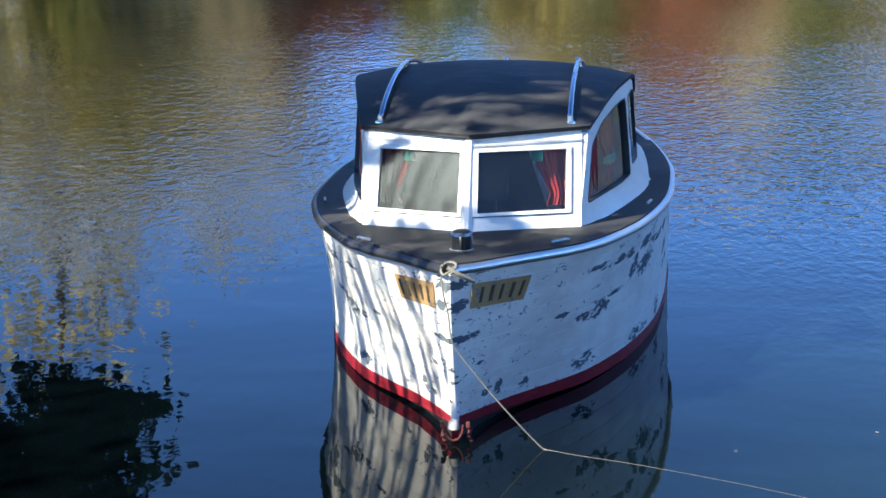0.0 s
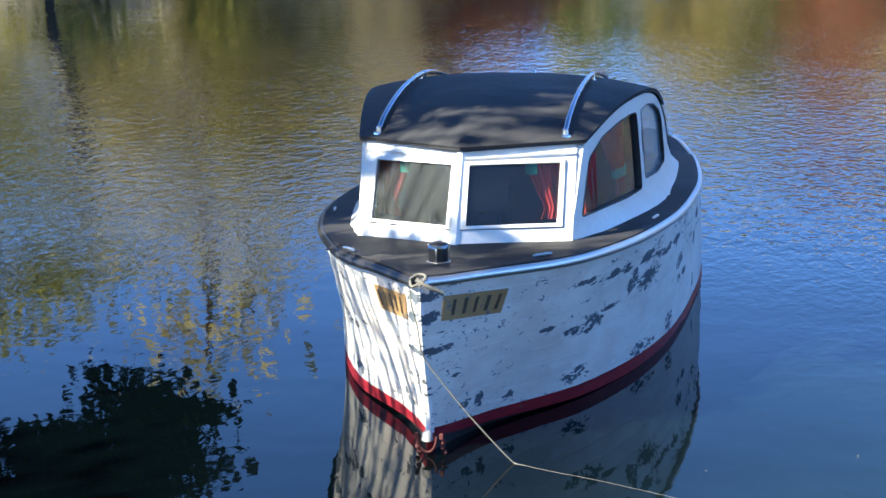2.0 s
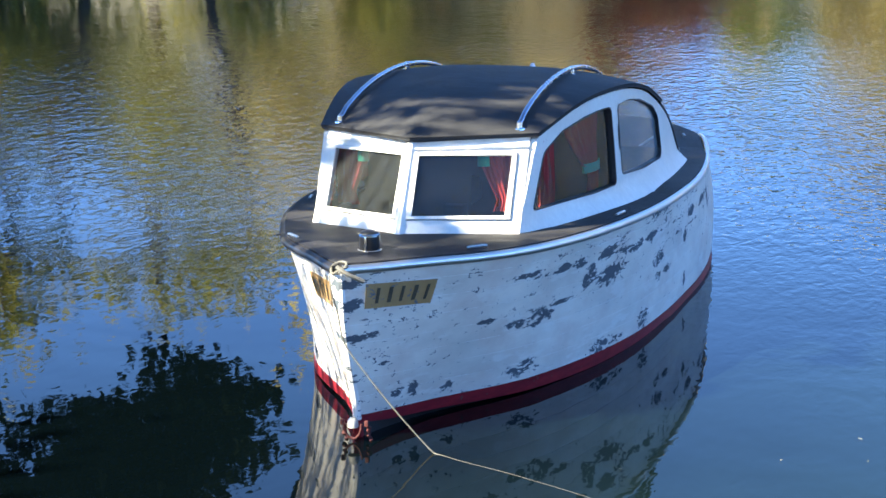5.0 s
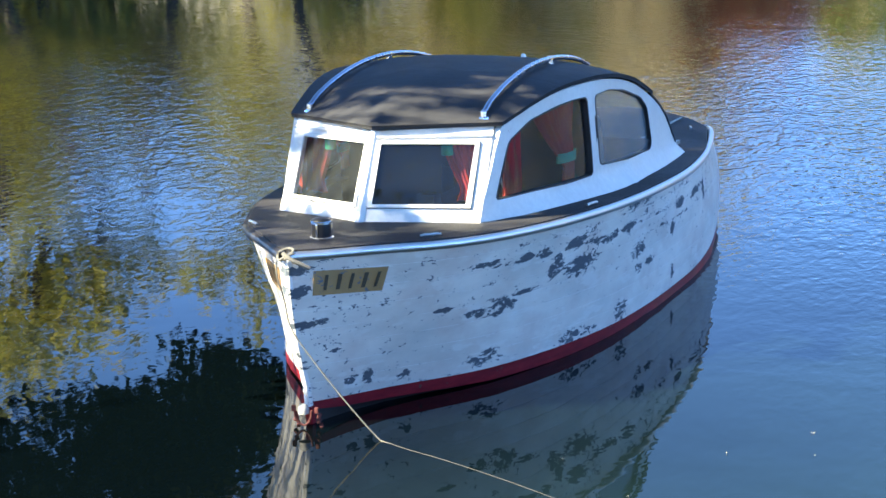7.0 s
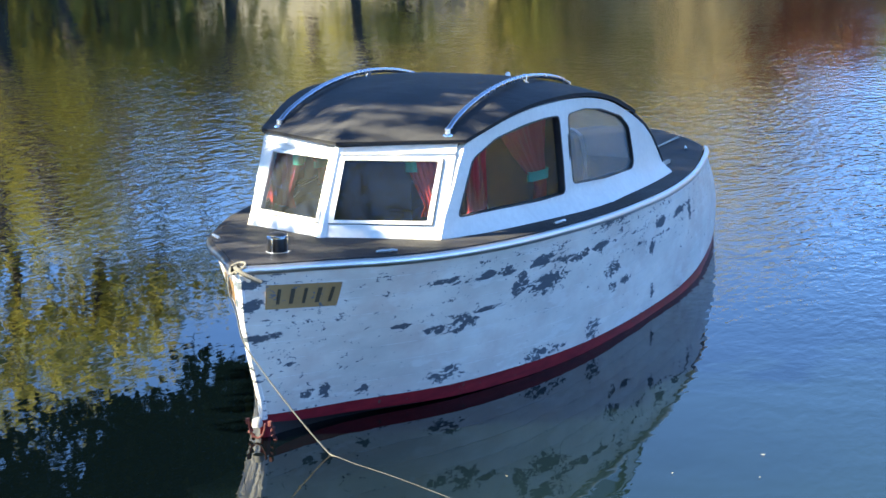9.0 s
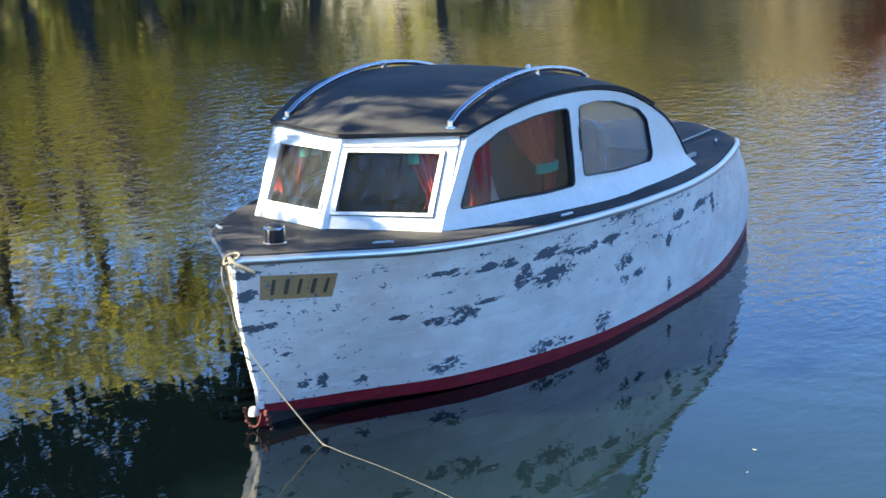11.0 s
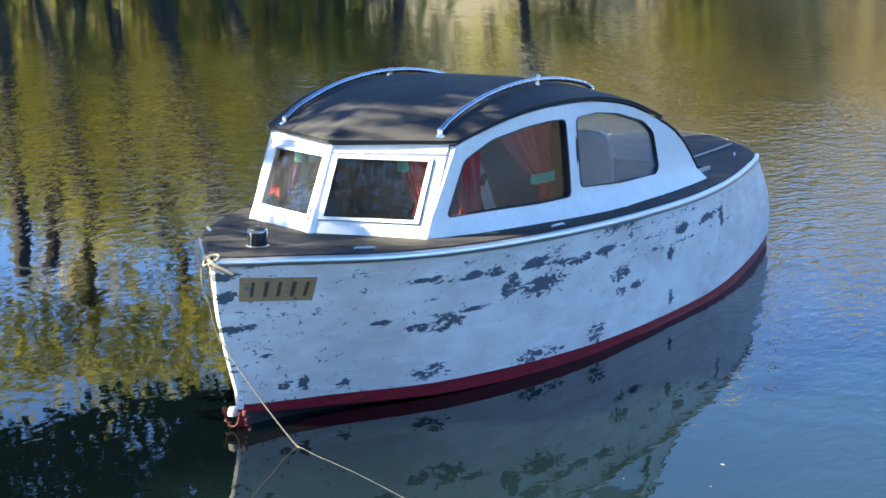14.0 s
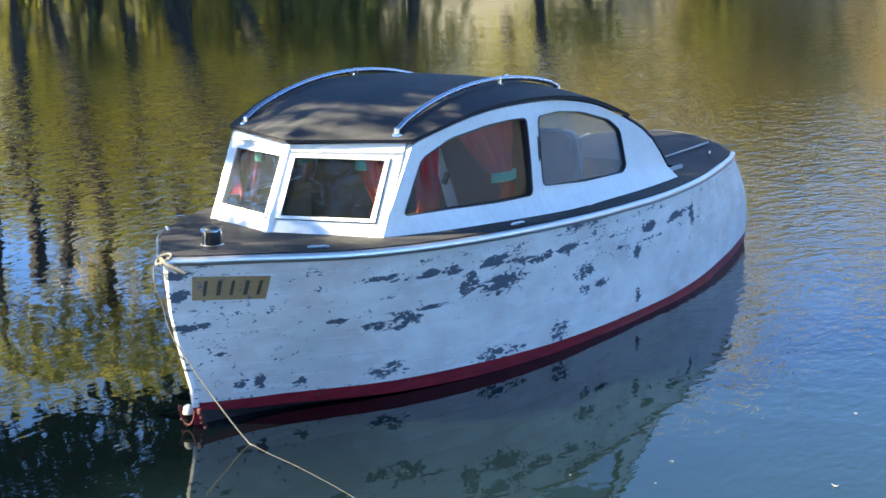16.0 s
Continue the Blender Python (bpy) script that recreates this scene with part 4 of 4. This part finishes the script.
def land_z(x, y):
    r, a = math.hypot(x, y), math.degrees(math.atan2(-x, y))
    d = r - shore(a)
    rise = 1.5 if abs(a) > 110 else 0.9
    n = noise.noise(Vector((x * 0.08, y * 0.08, 0)))
    if d < 0:
        return max(-2.0, d * 0.5)
    return rise * (1 - math.exp(-d / 0.9)) + 0.25 * n * min(1, d / 4) + (min(14.0, max(0, d - 6) * 0.22) if -75 < a < 44 else min(6.0, max(0, d - 15) * 0.05))


rows = []
for i in range(34):
    row = []
    for j in range(144):
        a = 360 * j / 144 - 180
        base = shore(a)
        r = base * (0.35 + 0.6 * i / 10) if i <= 10 else base * 0.95 + 0.05 * base * min(1, (i - 10) / 3) + max(0, (i - 12)) ** 2.35 * 0.95 + (i - 10) * 0.1
        if i == 33:
            r = 2400
        x, y = -r * math.sin(radians(a)), r * math.cos(radians(a))
        row.append((x, y, land_z(x, y) if i < 33 else 30))
    rows.append(row)
ground = part("ground", grid(rows, True), M_SOIL)
tagged(ground, "grassy lake shore and rising ground", "ground", kind="structure")


# ---- trees ----
def tree_parts(ob, rng, height, spread, crown_base, mat, bark, leaves, size, trunk=0.16, lean=(0, 0), droop=0.0, clumps=0, loose=0.17):
    """Trunk with tapered limbs, and a crown of leaf clumps set along the limbs."""
    bm = bmesh.new()
    tips = []

    def limb(a, b, r0, r1, sag=0.0):
        pts = []
        for t in steps(0, 1, 5):
            p = a.lerp(b, t)
            w = 0.06 * (b - a).length * math.sin(math.pi * t)
            pts.append(p + Vector((rng.uniform(-w, w), rng.uniform(-w, w), sag * math.sin(math.pi * t))))
        rings = []
        for i, p in enumerate(pts):
            way = (pts[min(i + 1, 5)] - pts[max(i - 1, 0)]).normalized()
            sd = way.orthogonal().normalized()
            hi = way.cross(sd)
            r = lerp(r0, r1, i / 5)
            rings.append([p + sd * (r * math.cos(c)) + hi * (r * math.sin(c)) for c in steps(0, 2 * math.pi * 5 / 6, 5)])
        grid(rings, True, bm)
        return pts

    top = Vector((lean[0], lean[1], height * 0.82))
    spine = limb(Vector((0, 0, -0.6)), top, trunk, trunk * 0.25)
    for i in range(11):
        t = rng.uniform(crown_base * 0.8, 0.98)
        a = Vector((0, 0, -0.6)).lerp(top, t)
        w = rng.uniform(0, 2 * math.pi)
        reach = spread * rng.uniform(0.55, 1.0) * (1.15 - 0.65 * max(0, t - 0.5) * 2)
        b = a + Vector((reach * math.cos(w), reach * math.sin(w), rng.uniform(0.05, 0.35) * height * 0.5 - droop * reach))
        pts = limb(a, b, trunk * 0.32 * (1.2 - t), trunk * 0.05, 0.08 * reach)
        tips += pts[2:]
    tips += spine[-2:]
    part("trunk", bm, bark, ob)
    verts, faces = [], []
    if clumps:
        tips = [rng.choice(tips) + Vector((rng.gauss(0, 0.5), rng.gauss(0, 0.5), rng.gauss(0, 0.4))) for _ in range(clumps)]
    for _ in range(leaves):
        c = rng.choice(tips)
        q = c + Vector((rng.gauss(0, 1), rng.gauss(0, 1), rng.gauss(0, 0.8) - droop * abs(rng.gauss(0, 1.6)))) * spread * loose
        n = Vector((rng.gauss(0, 1), rng.gauss(0, 1), rng.gauss(0, 1))).normalized()
        s = size * rng.uniform(0.6, 1.4)
        u = n.orthogonal().normalized() * s
        v = n.cross(u) * rng.uniform(0.5, 0.9)
        k = len(verts)
        verts += [q - u, q - v * 0.6, q + u, q + v * 0.6]
        faces.append((k, k + 1, k + 2, k + 3))
    me = bpy.data.meshes.new("crown")
    me.from_pydata([tuple(p) for p in verts], [], faces)
    me.materials.append(mat)
    crown = new("crown", me)
    crown.parent = ob
    return ob


def polar(r, a):
    return -r * math.sin(radians(a)), r * math.cos(radians(a))


rng = random.Random(7)
kinds = {}
for key, label, mat, bark, h, sp, base, leaves, size, droop in (
    ("willow", "yellow-green autumn tree on the shore", L_YELLOW, M_BARK, 13.5, 4.0, 0.14, 3400, 0.22, 0.2),
    ("olive", "olive autumn tree on the far shore", L_OLIVE, M_BARK, 21.0, 6.0, 0.10, 2000, 0.46, 0.08),
    ("tan", "tan-leaved autumn tree on the far shore", L_TAN, M_BARK, 20.0, 5.8, 0.12, 1700, 0.46, 0.08),
    ("russet", "russet autumn tree on the far shore", L_RED, M_BARK, 15.0, 5.2, 0.10, 2800, 0.42, 0.05),
    ("bush", "low yellow-green shrub at the water's edge", L_BUSH, M_BARK, 4.6, 2.6, 0.03, 1000, 0.18, 0.12),
    ("thin", "thinly leaved olive autumn tree", L_OLIVE, M_BARK, 20.0, 4.8, 0.3, 1000, 0.34, 0.05),
    ("green", "dark green tree on the far shore", L_GREEN, M_BARK, 19.0, 5.4, 0.10, 2600, 0.44, 0.05),
    ("bank", "dense dark green tree on the bank", L_DEEP, M_BARK, 17.0, 5.0, 0.06, 52000, 0.055, 0.05),
    ("reed", "pale tan shrub at the far water's edge", L_TAN, M_BARK, 6.5, 3.0, 0.03, 1300, 0.22, 0.1),
):
    kinds[key] = tree_parts(thing("tree", label, "tree", "shore trees"), rng, h, sp, base, mat, bark, leaves, size, trunk=0.27, droop=droop, loose=0.18 if key == "willow" else 0.26, lean=(1.2, 0.6), clumps=80 if key == "willow" else 0)
used = set()


def plant(key, r, a, scale=1.0):
    x, y = polar(r, a)
    m = pose(x, y, land_z(x, y) - 0.1, 0, 0, rng.uniform(0, 360))
    ob = kinds[key]
    if key in used:
        ob = copy_thing(ob, m)
    else:
        used.add(key)
        ob.matrix_basis = m
    ob.scale = (scale, scale, scale * rng.uniform(0.92, 1.08))


for a in range(-46, 18, 2):
    key = rng.choice(["olive", "olive", "green", "olive", "tan", "green"] if a < 4 else ["olive", "green", "tan"] if a < 12 else ["tan", "tan", "olive"])
    if a in (-16, -2, 10):
        key = "russet"
    plant(key, shore(a) + rng.uniform(3, 9), a + rng.uniform(-0.7, 0.7), rng.uniform(0.68, 0.8) if a < 3 else rng.uniform(0.46, 0.56) if a < 12 else rng.uniform(0.52, 0.64))
for a in range(-45, 17, 2):
    plant(rng.choice(["olive", "olive", "tan"]), shore(a) + rng.uniform(13, 22), a + rng.uniform(-1, 1), rng.uniform(0.66, 0.78) if a < 3 else rng.uniform(0.42, 0.5) if a < 12 else rng.uniform(0.5, 0.6))
for key, a, k in (("olive", 18, 0.5), ("tan", 20, 0.45), ("olive", 23.6, 0.5), ("russet", -1.5, 0.85), ("russet", 9.6, 0.6), ("russet", 11.2, 0.55), ("thin", 12.5, 0.9), ("thin", 15.5, 1.0), ("thin", 18.6, 0.95), ("thin", 21, 1.0)):
    plant(key, shore(a) + (rng.uniform(2, 6) if key != "russet" else 1.0), a, k)
for a, k, back in ((17.5, 0.7, 1.5), (20.3, 0.75, 1.5), (24.5, 1.2, 18.0), (28, 1.2, 20.0), (33, 1.05, 4.0), (35.5, 1.15, 5.5), (38.5, 1.25, 9.0), (42, 1.4, 14.0), (46, 1.4, 15.0)):
    plant("willow", shore(a) + back, a, k)
for a in (19, 42):
    plant(rng.choice(["olive", "tan", "tan"]), shore(a) + rng.uniform(4, 9) if a < 31 else shore(a) + rng.uniform(13, 19), a + rng.uniform(-0.6, 0.6), rng.uniform(0.45, 0.6))
for i in range(13):
    a = 32 + 1.3 * i
    plant("bush", shore(a) + rng.uniform(0.6, 3.0), a + rng.uniform(-0.6, 0.6), rng.uniform(0.8, 1.3))

for a, k in ((19.4, 0.9), (24.6, 0.9)):
    plant("bush", shore(a) + 1.0, a, k)

a = 13.5
while a < 19:
    plant("reed", shore(a) + rng.uniform(0.6, 2.2), a, rng.uniform(0.75, 1.2))
    a += rng.uniform(0.9, 2.4)

# trees on the near bank, seen only in the windshield; the last two also added to shade the overhanging tree
for key, x, y, k in (("bank", 4.5, -25.0, 1.6), ("bank", -1.5, -26.0, 1.6), ("bank", 10.0, -25.5, 1.6), ("bank", 2.0, -31.0, 1.9), ("bank", -14.2, -0.6, 1.0), ("bank", -18.5, -3.5, 1.1)):
    plant(key, math.hypot(x, y), math.degrees(math.atan2(-x, y)), k)

# dark bare trunks that lean in front of the thicket
for r, a, turn, tilt, high in ((-1.5, 43.6, 40, -17, 9), (-1.2, 41.4, 40, 3, 8), (-1.5, 39.9, 40, 12, 8.5), (-1.2, 37.9, 38, 21, 8), (-1.4, 45.6, 40, 2, 9), (-1.5, 30, 30, -12, 9), (-1.3, 26.5, 26, 9, 8), (-1.2, 44.6, 40, 12, 8), (-1.6, 42.4, 40, -8, 9.5), (-1.3, 40.6, 40, 19, 8), (-1.2, 38.8, 38, -5, 9)):
    x, y = polar(shore(a) + r, a)
    bare = thing("leaning_trunk", "dark bare leaning tree trunk at the water's edge", "tree", "leaning trunks")
    bare.matrix_world = pose(x, y, max(-0.5, land_z(x, y)) - 0.4, 0, tilt, turn)
    k = rng.uniform(-0.3, 0.3)
    part("trunk", sweep([(0, 0, -0.5), (k * 0.3, 0.1, high * 0.25), (-k, -0.1, high * 0.5), (k * 0.8, 0, high * 0.75), (-k * 0.5, 0.1, high)], ring(0.23, 8)), M_BARK, bare)
    part("branch", sweep([(-k, -0.1, high * 0.5), (0.5, 0.1, high * 0.66), (1.3, 0.0, high * 0.85)], ring(0.07, 6)), M_BARK, bare)

# a great tree on the near shore whose long low boughs reach out over the water
oak = thing("overhanging_tree", "large dark leafy tree leaning far over the water", "tree")
ox, oy = -17.4, 3.4
oz = land_z(ox, oy) - 0.2
oak.matrix_world = pose(ox, oy, oz)
home = Vector((ox, oy, oz))
bm = bmesh.new()


def bough(points, r0, r1):
    px = [curve([(i, p[k]) for i, p in enumerate(points)]) for k in range(3)]
    ts = steps(0, len(points) - 1, 18)
    path = [Vector([c(t) for c in px]) for t in ts]
    rings = []
    for i, p in enumerate(path):
        way = (path[min(i + 1, 18)] - path[max(i - 1, 0)]).normalized()
        sd = way.orthogonal().normalized()
        hi = way.cross(sd)
        r = lerp(r0, r1, i / 18)
        rings.append([p + sd * (r * math.cos(c)) + hi * (r * math.sin(c)) for c in steps(0, 2 * math.pi * 7 / 8, 7)])
    grid(rings, True, bm)
    return path


twist = random.Random(21)
verts, faces = [], []
bough([(0, 0, -0.5), (0.5, 0.1, 2.0), (1.4, 0.3, 4.2), (1.8, 0.3, 7.5)], 0.45, 0.22)
fork = Vector((1.4, 0.3, 4.2))
TIP, HEEL = Vector((-4.0, 7.5, 0)), Vector((-6.7, 4.4, 0))
across = Vector(((HEEL - TIP).y, (TIP - HEEL).x, 0)).normalized()
sprays = []
for i in range(120):
    k = twist.random()
    dense = 0.95 if k < 0.5 else 0.55
    if twist.random() > dense:
        continue
    low = (2.0 if k < 0.35 else 2.22) + 0.14 * math.sin(k * 17 + 2.5) + 0.1 * math.sin(k * 43 + 1)
    h = low + abs(twist.gauss(0, 0.95))
    if k < 0.1 and h > 2.9:
        continue
    if h < 5.2:
        sprays.append((k, TIP.lerp(HEEL, k) + across * twist.gauss(0, 0.45) + Vector((0, 0, h))))
main = []
for k0 in (0.05, 0.25, 0.45, 0.65, 0.85):
    q = TIP.lerp(HEEL, k0) + Vector((0, 0, 3.3))
    q -= home
    main.append((k0, bough([tuple(fork), tuple(fork.lerp(q, 0.4) + Vector((0, 0, 1.6))), tuple(fork.lerp(q, 0.78) + Vector((0, 0, 1.0))), tuple(q)], 0.15, 0.025)))
for k, c in sprays:
    c = c - home
    path = min(main, key=lambda m: abs(m[0] - k))[1]
    a = path[twist.choice((13, 14, 15, 16))]
    twig = bough([tuple(a), tuple(a.lerp(c, 0.55) + Vector((0, 0, 0.12))), tuple(c)], 0.02, 0.005)
    out = (c - a).normalized()
    for _ in range(twist.randint(80, 170)):
        t = abs(twist.gauss(0, 0.34))
        q = c - out * t * 0.8 + Vector((twist.gauss(0, 0.21), twist.gauss(0, 0.21), twist.gauss(0, 0.10)))
        q.z = max(q.z, (1.88 if k < 0.12 else 2.04) - oz + twist.uniform(0, 0.1))
        n = Vector((twist.gauss(0, 0.8), twist.gauss(0, 0.8), twist.gauss(0, 1))).normalized()
        u = n.orthogonal().normalized()
        u = (Matrix.Rotation(twist.uniform(0, 6.28), 3, n) @ u) * twist.uniform(0.045, 0.095)
        v = n.cross(u) * 0.62
        z = len(verts)
        verts += [tuple(q - u), tuple(q - u * 0.2 - v), tuple(q + u), tuple(q - u * 0.2 + v)]
        faces.append((z, z + 1, z + 2, z + 3))
# the upper crown over the trunk
for i in range(60):
    c = Vector((twist.gauss(1.5, 2.2), twist.gauss(0.3, 2.2), twist.uniform(5.5, 10.5)))
    bough([(1.6, 0.3, 5.2), tuple(Vector((1.6, 0.3, 5.6)).lerp(c, 0.5)), tuple(c)], 0.06, 0.01)
    for _ in range(70):
        q = c + Vector((twist.gauss(0, 0.5), twist.gauss(0, 0.5), twist.gauss(0, 0.35)))
        n = Vector((twist.gauss(0, 1), twist.gauss(0, 1), twist.gauss(0, 1))).normalized()
        u = n.orthogonal().normalized() * twist.uniform(0.09, 0.17)
        v = n.cross(u) * 0.6
        z = len(verts)
        verts += [tuple(q - u), tuple(q - v), tuple(q + u), tuple(q + v)]
        faces.append((z, z + 1, z + 2, z + 3))
part("trunk", bm, M_BARK, oak)
me = bpy.data.meshes.new("crown")
me.from_pydata(verts, [], faces)
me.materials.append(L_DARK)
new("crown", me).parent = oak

# an unseen leaning tree on the bank towards the sun: its leaf clumps dapple the roof, its hanging twigs streak the bow
shade = thing("shade_tree", "tall leaning tree with hanging twigs on the bank", "tree")
sx, sy = -11.4, -4.6
sz = land_z(sx, sy) - 0.2
shade.matrix_world = pose(sx, sy, sz)
pick = random.Random(5)
base = Vector((sx, sy, sz))
bm = bmesh.new()
verts, faces = [], []


def leaves_at(c, n, spread, size, tall=1.0):
    for _ in range(n):
        q = c + Vector((pick.gauss(0, spread), pick.gauss(0, spread), pick.gauss(0, spread * tall)))
        d = Vector((pick.gauss(0, 1), pick.gauss(0, 1), pick.gauss(0, 1))).normalized()
        u = d.orthogonal().normalized() * size * pick.uniform(0.6, 1.3)
        v = d.cross(u) * 0.6
        k = len(verts)
        verts.extend([tuple(q - u), tuple(q - v * 0.6), tuple(q + u), tuple(q + v * 0.6)])
        faces.append((k, k + 1, k + 2, k + 3))


crotch = Vector((2.2, 0.9, 6.2))
bough([(0, 0, -0.4), (0.5, 0.2, 2.2), (1.3, 0.5, 4.4), tuple(crotch)], 0.26, 0.14)
# the crown stands close over the cabin; gaps between its sprays let patches of sun through to the roof
GAPS = []
for i in range(46):
    gy = 1.22 + 2.6 * pick.random() ** 1.7
    GAPS.append((pick.uniform(-0.8, 0.85), gy, pick.uniform(0.05, 0.17), pick.uniform(0.03, 0.075) * (1.25 if gy < 1.9 else 0.8)))
GAPS += [(-0.42, 1.42, 0.26, 0.07), (0.02, 1.30, 0.24, 0.07), (0.40, 1.40, 0.20, 0.08), (-0.15, 1.62, 0.22, 0.07), (0.45, 1.72, 0.16, 0.07)]
hold = []
for i in range(2600):
    gx, gy = pick.uniform(-1.05, 1.05), pick.uniform(1.16, 4.1)
    if any(((gx - a) / (ra + 0.03)) ** 2 + ((gy - b) / (rb + 0.03)) ** 2 < 1 for a, b, ra, rb in GAPS):
        continue
    c = Vector((gx, gy, 1.6)) + SUN_DIR * pick.uniform(6.2, 7.2) - base
    leaves_at(c, 8, 0.026, 0.055)
    if i % 40 == 0:
        hold.append(c)
for c in hold:
    bough([tuple(crotch), tuple(crotch.lerp(c, 0.5) + Vector((0, 0, 0.5))), tuple(c)], 0.03, 0.006)
for x, y in ((-0.35, 4.75), (0.1, 4.95), (0.5, 5.1), (-0.1, 5.35), (0.35, 5.5), (0.65, 5.6), (-0.3, 5.75), (0.15, 5.95), (0.5, 6.05), (0.8, 5.2)):
    # more clumps over the after deck
    c = Vector((x + pick.uniform(-0.06, 0.06), y, 0.8)) + SUN_DIR * pick.uniform(8.2, 9.6) - base
    bough([tuple(crotch), tuple(crotch.lerp(c, 0.5) + Vector((0, 0, 0.5))), tuple(c)], 0.04, 0.008)
    leaves_at(c, 260, pick.uniform(0.10, 0.15), 0.065)
for i in range(17):
    # and thin ones that dapple the fore deck
    y = pick.uniform(0.2, 1.05)
    x = pick.uniform(-0.75, 0.8) * min(1, y + 0.15)
    c = Vector((x, y, 0.97)) + SUN_DIR * pick.uniform(6.2, 7.4) - base
    bough([tuple(crotch), tuple(crotch.lerp(c, 0.5) + Vector((0, 0, 0.5))), tuple(c)], 0.02, 0.006)
    leaves_at(c, pick.randint(50, 110), pick.uniform(0.05, 0.09), 0.055)
# leafy strands that hang from the boughs and streak the starboard bow
along = 0.0
while along < 0.30:
    along += pick.choice((0.004, 0.008, 0.013, 0.022) if along < 0.13 else (0.008, 0.014, 0.022, 0.045))
    c = hull_point(along, pick.uniform(0.35, 0.75), -1) + SUN_DIR * pick.uniform(4.4, 5.4) - base
    sway = Vector((pick.uniform(-0.05, 0.05), pick.uniform(-0.05, 0.05), 0))
    top, tip = c + Vector((0, 0, 4.2)) + sway * 3, c - Vector((0, 0, 0.55)) - sway
    bough([tuple(top), tuple(c + Vector((0, 0, 1.2)) + sway), tuple(c), tuple(tip)], 0.006, 0.003)
    bough([tuple(crotch), tuple(crotch.lerp(top, 0.5) + Vector((0, 0, 0.8))), tuple(top)], 0.03, 0.006)
    for k in range(16):
        leaves_at(c + Vector((0, 0, 0.5)).lerp(tip - c, k / 15), pick.choice((0, 2, 7, 14)), 0.021, 0.042, 2.0)
# unseen high boughs, added over the moorings to keep skylight off the roof
for i in range(90):
    c = Vector((pick.uniform(-4.8, 2.6), pick.uniform(-2.5, 6.5), pick.uniform(7.5, 10.5))) - base
    bough([tuple(crotch), tuple(crotch.lerp(c, 0.5) + Vector((0, 0, 0.9))), tuple(c)], 0.05, 0.01)
    leaves_at(c, 70, 0.42, 0.15, 0.5)
# unseen clumps by the trunk, added to shade the water to starboard
for i in range(110):
    c = Vector((pick.uniform(-4.5, 1.6), pick.uniform(-4.5, 3.0), pick.uniform(5.5, 10.0)))
    bough([tuple(crotch * 0.8), tuple(crotch.lerp(c, 0.5)), tuple(c)], 0.05, 0.01)
    leaves_at(c, 90, 0.38, 0.12)
part("trunk", bm, M_BARK, shade)
me = bpy.data.meshes.new("crown")
me.from_pydata(verts, [], faces)
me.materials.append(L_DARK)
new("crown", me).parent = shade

# ---- bits afloat ----
for i, (x, y, l, turn) in enumerate(((2.55, 0.95, 0.013, 20), (2.62, 0.6, 0.009, 70), (3.4, 1.0, 0.018, -10), (1.45, 0.15, 0.009, 40), (2.2, 0.5, 0.008, -40), (3.1, 2.2, 0.012, 15), (1.9, -0.25, 0.007, 60))):
    chip = thing("floating_leaf", "dry pale leaf floating on the water", "leaf", "floating leaves")
    chip.matrix_world = pose(x, y, 0.004, 0, 0, turn)
    part("blade", sheet([[(u * l, v * l * 0.16 * (1 - u * u * 0.8), 0.001 + 0.003 * u * u) for v in steps(-1, 1, 2)] for u in steps(-1, 1, 6)], 0.001), M_DEBRIS, chip)
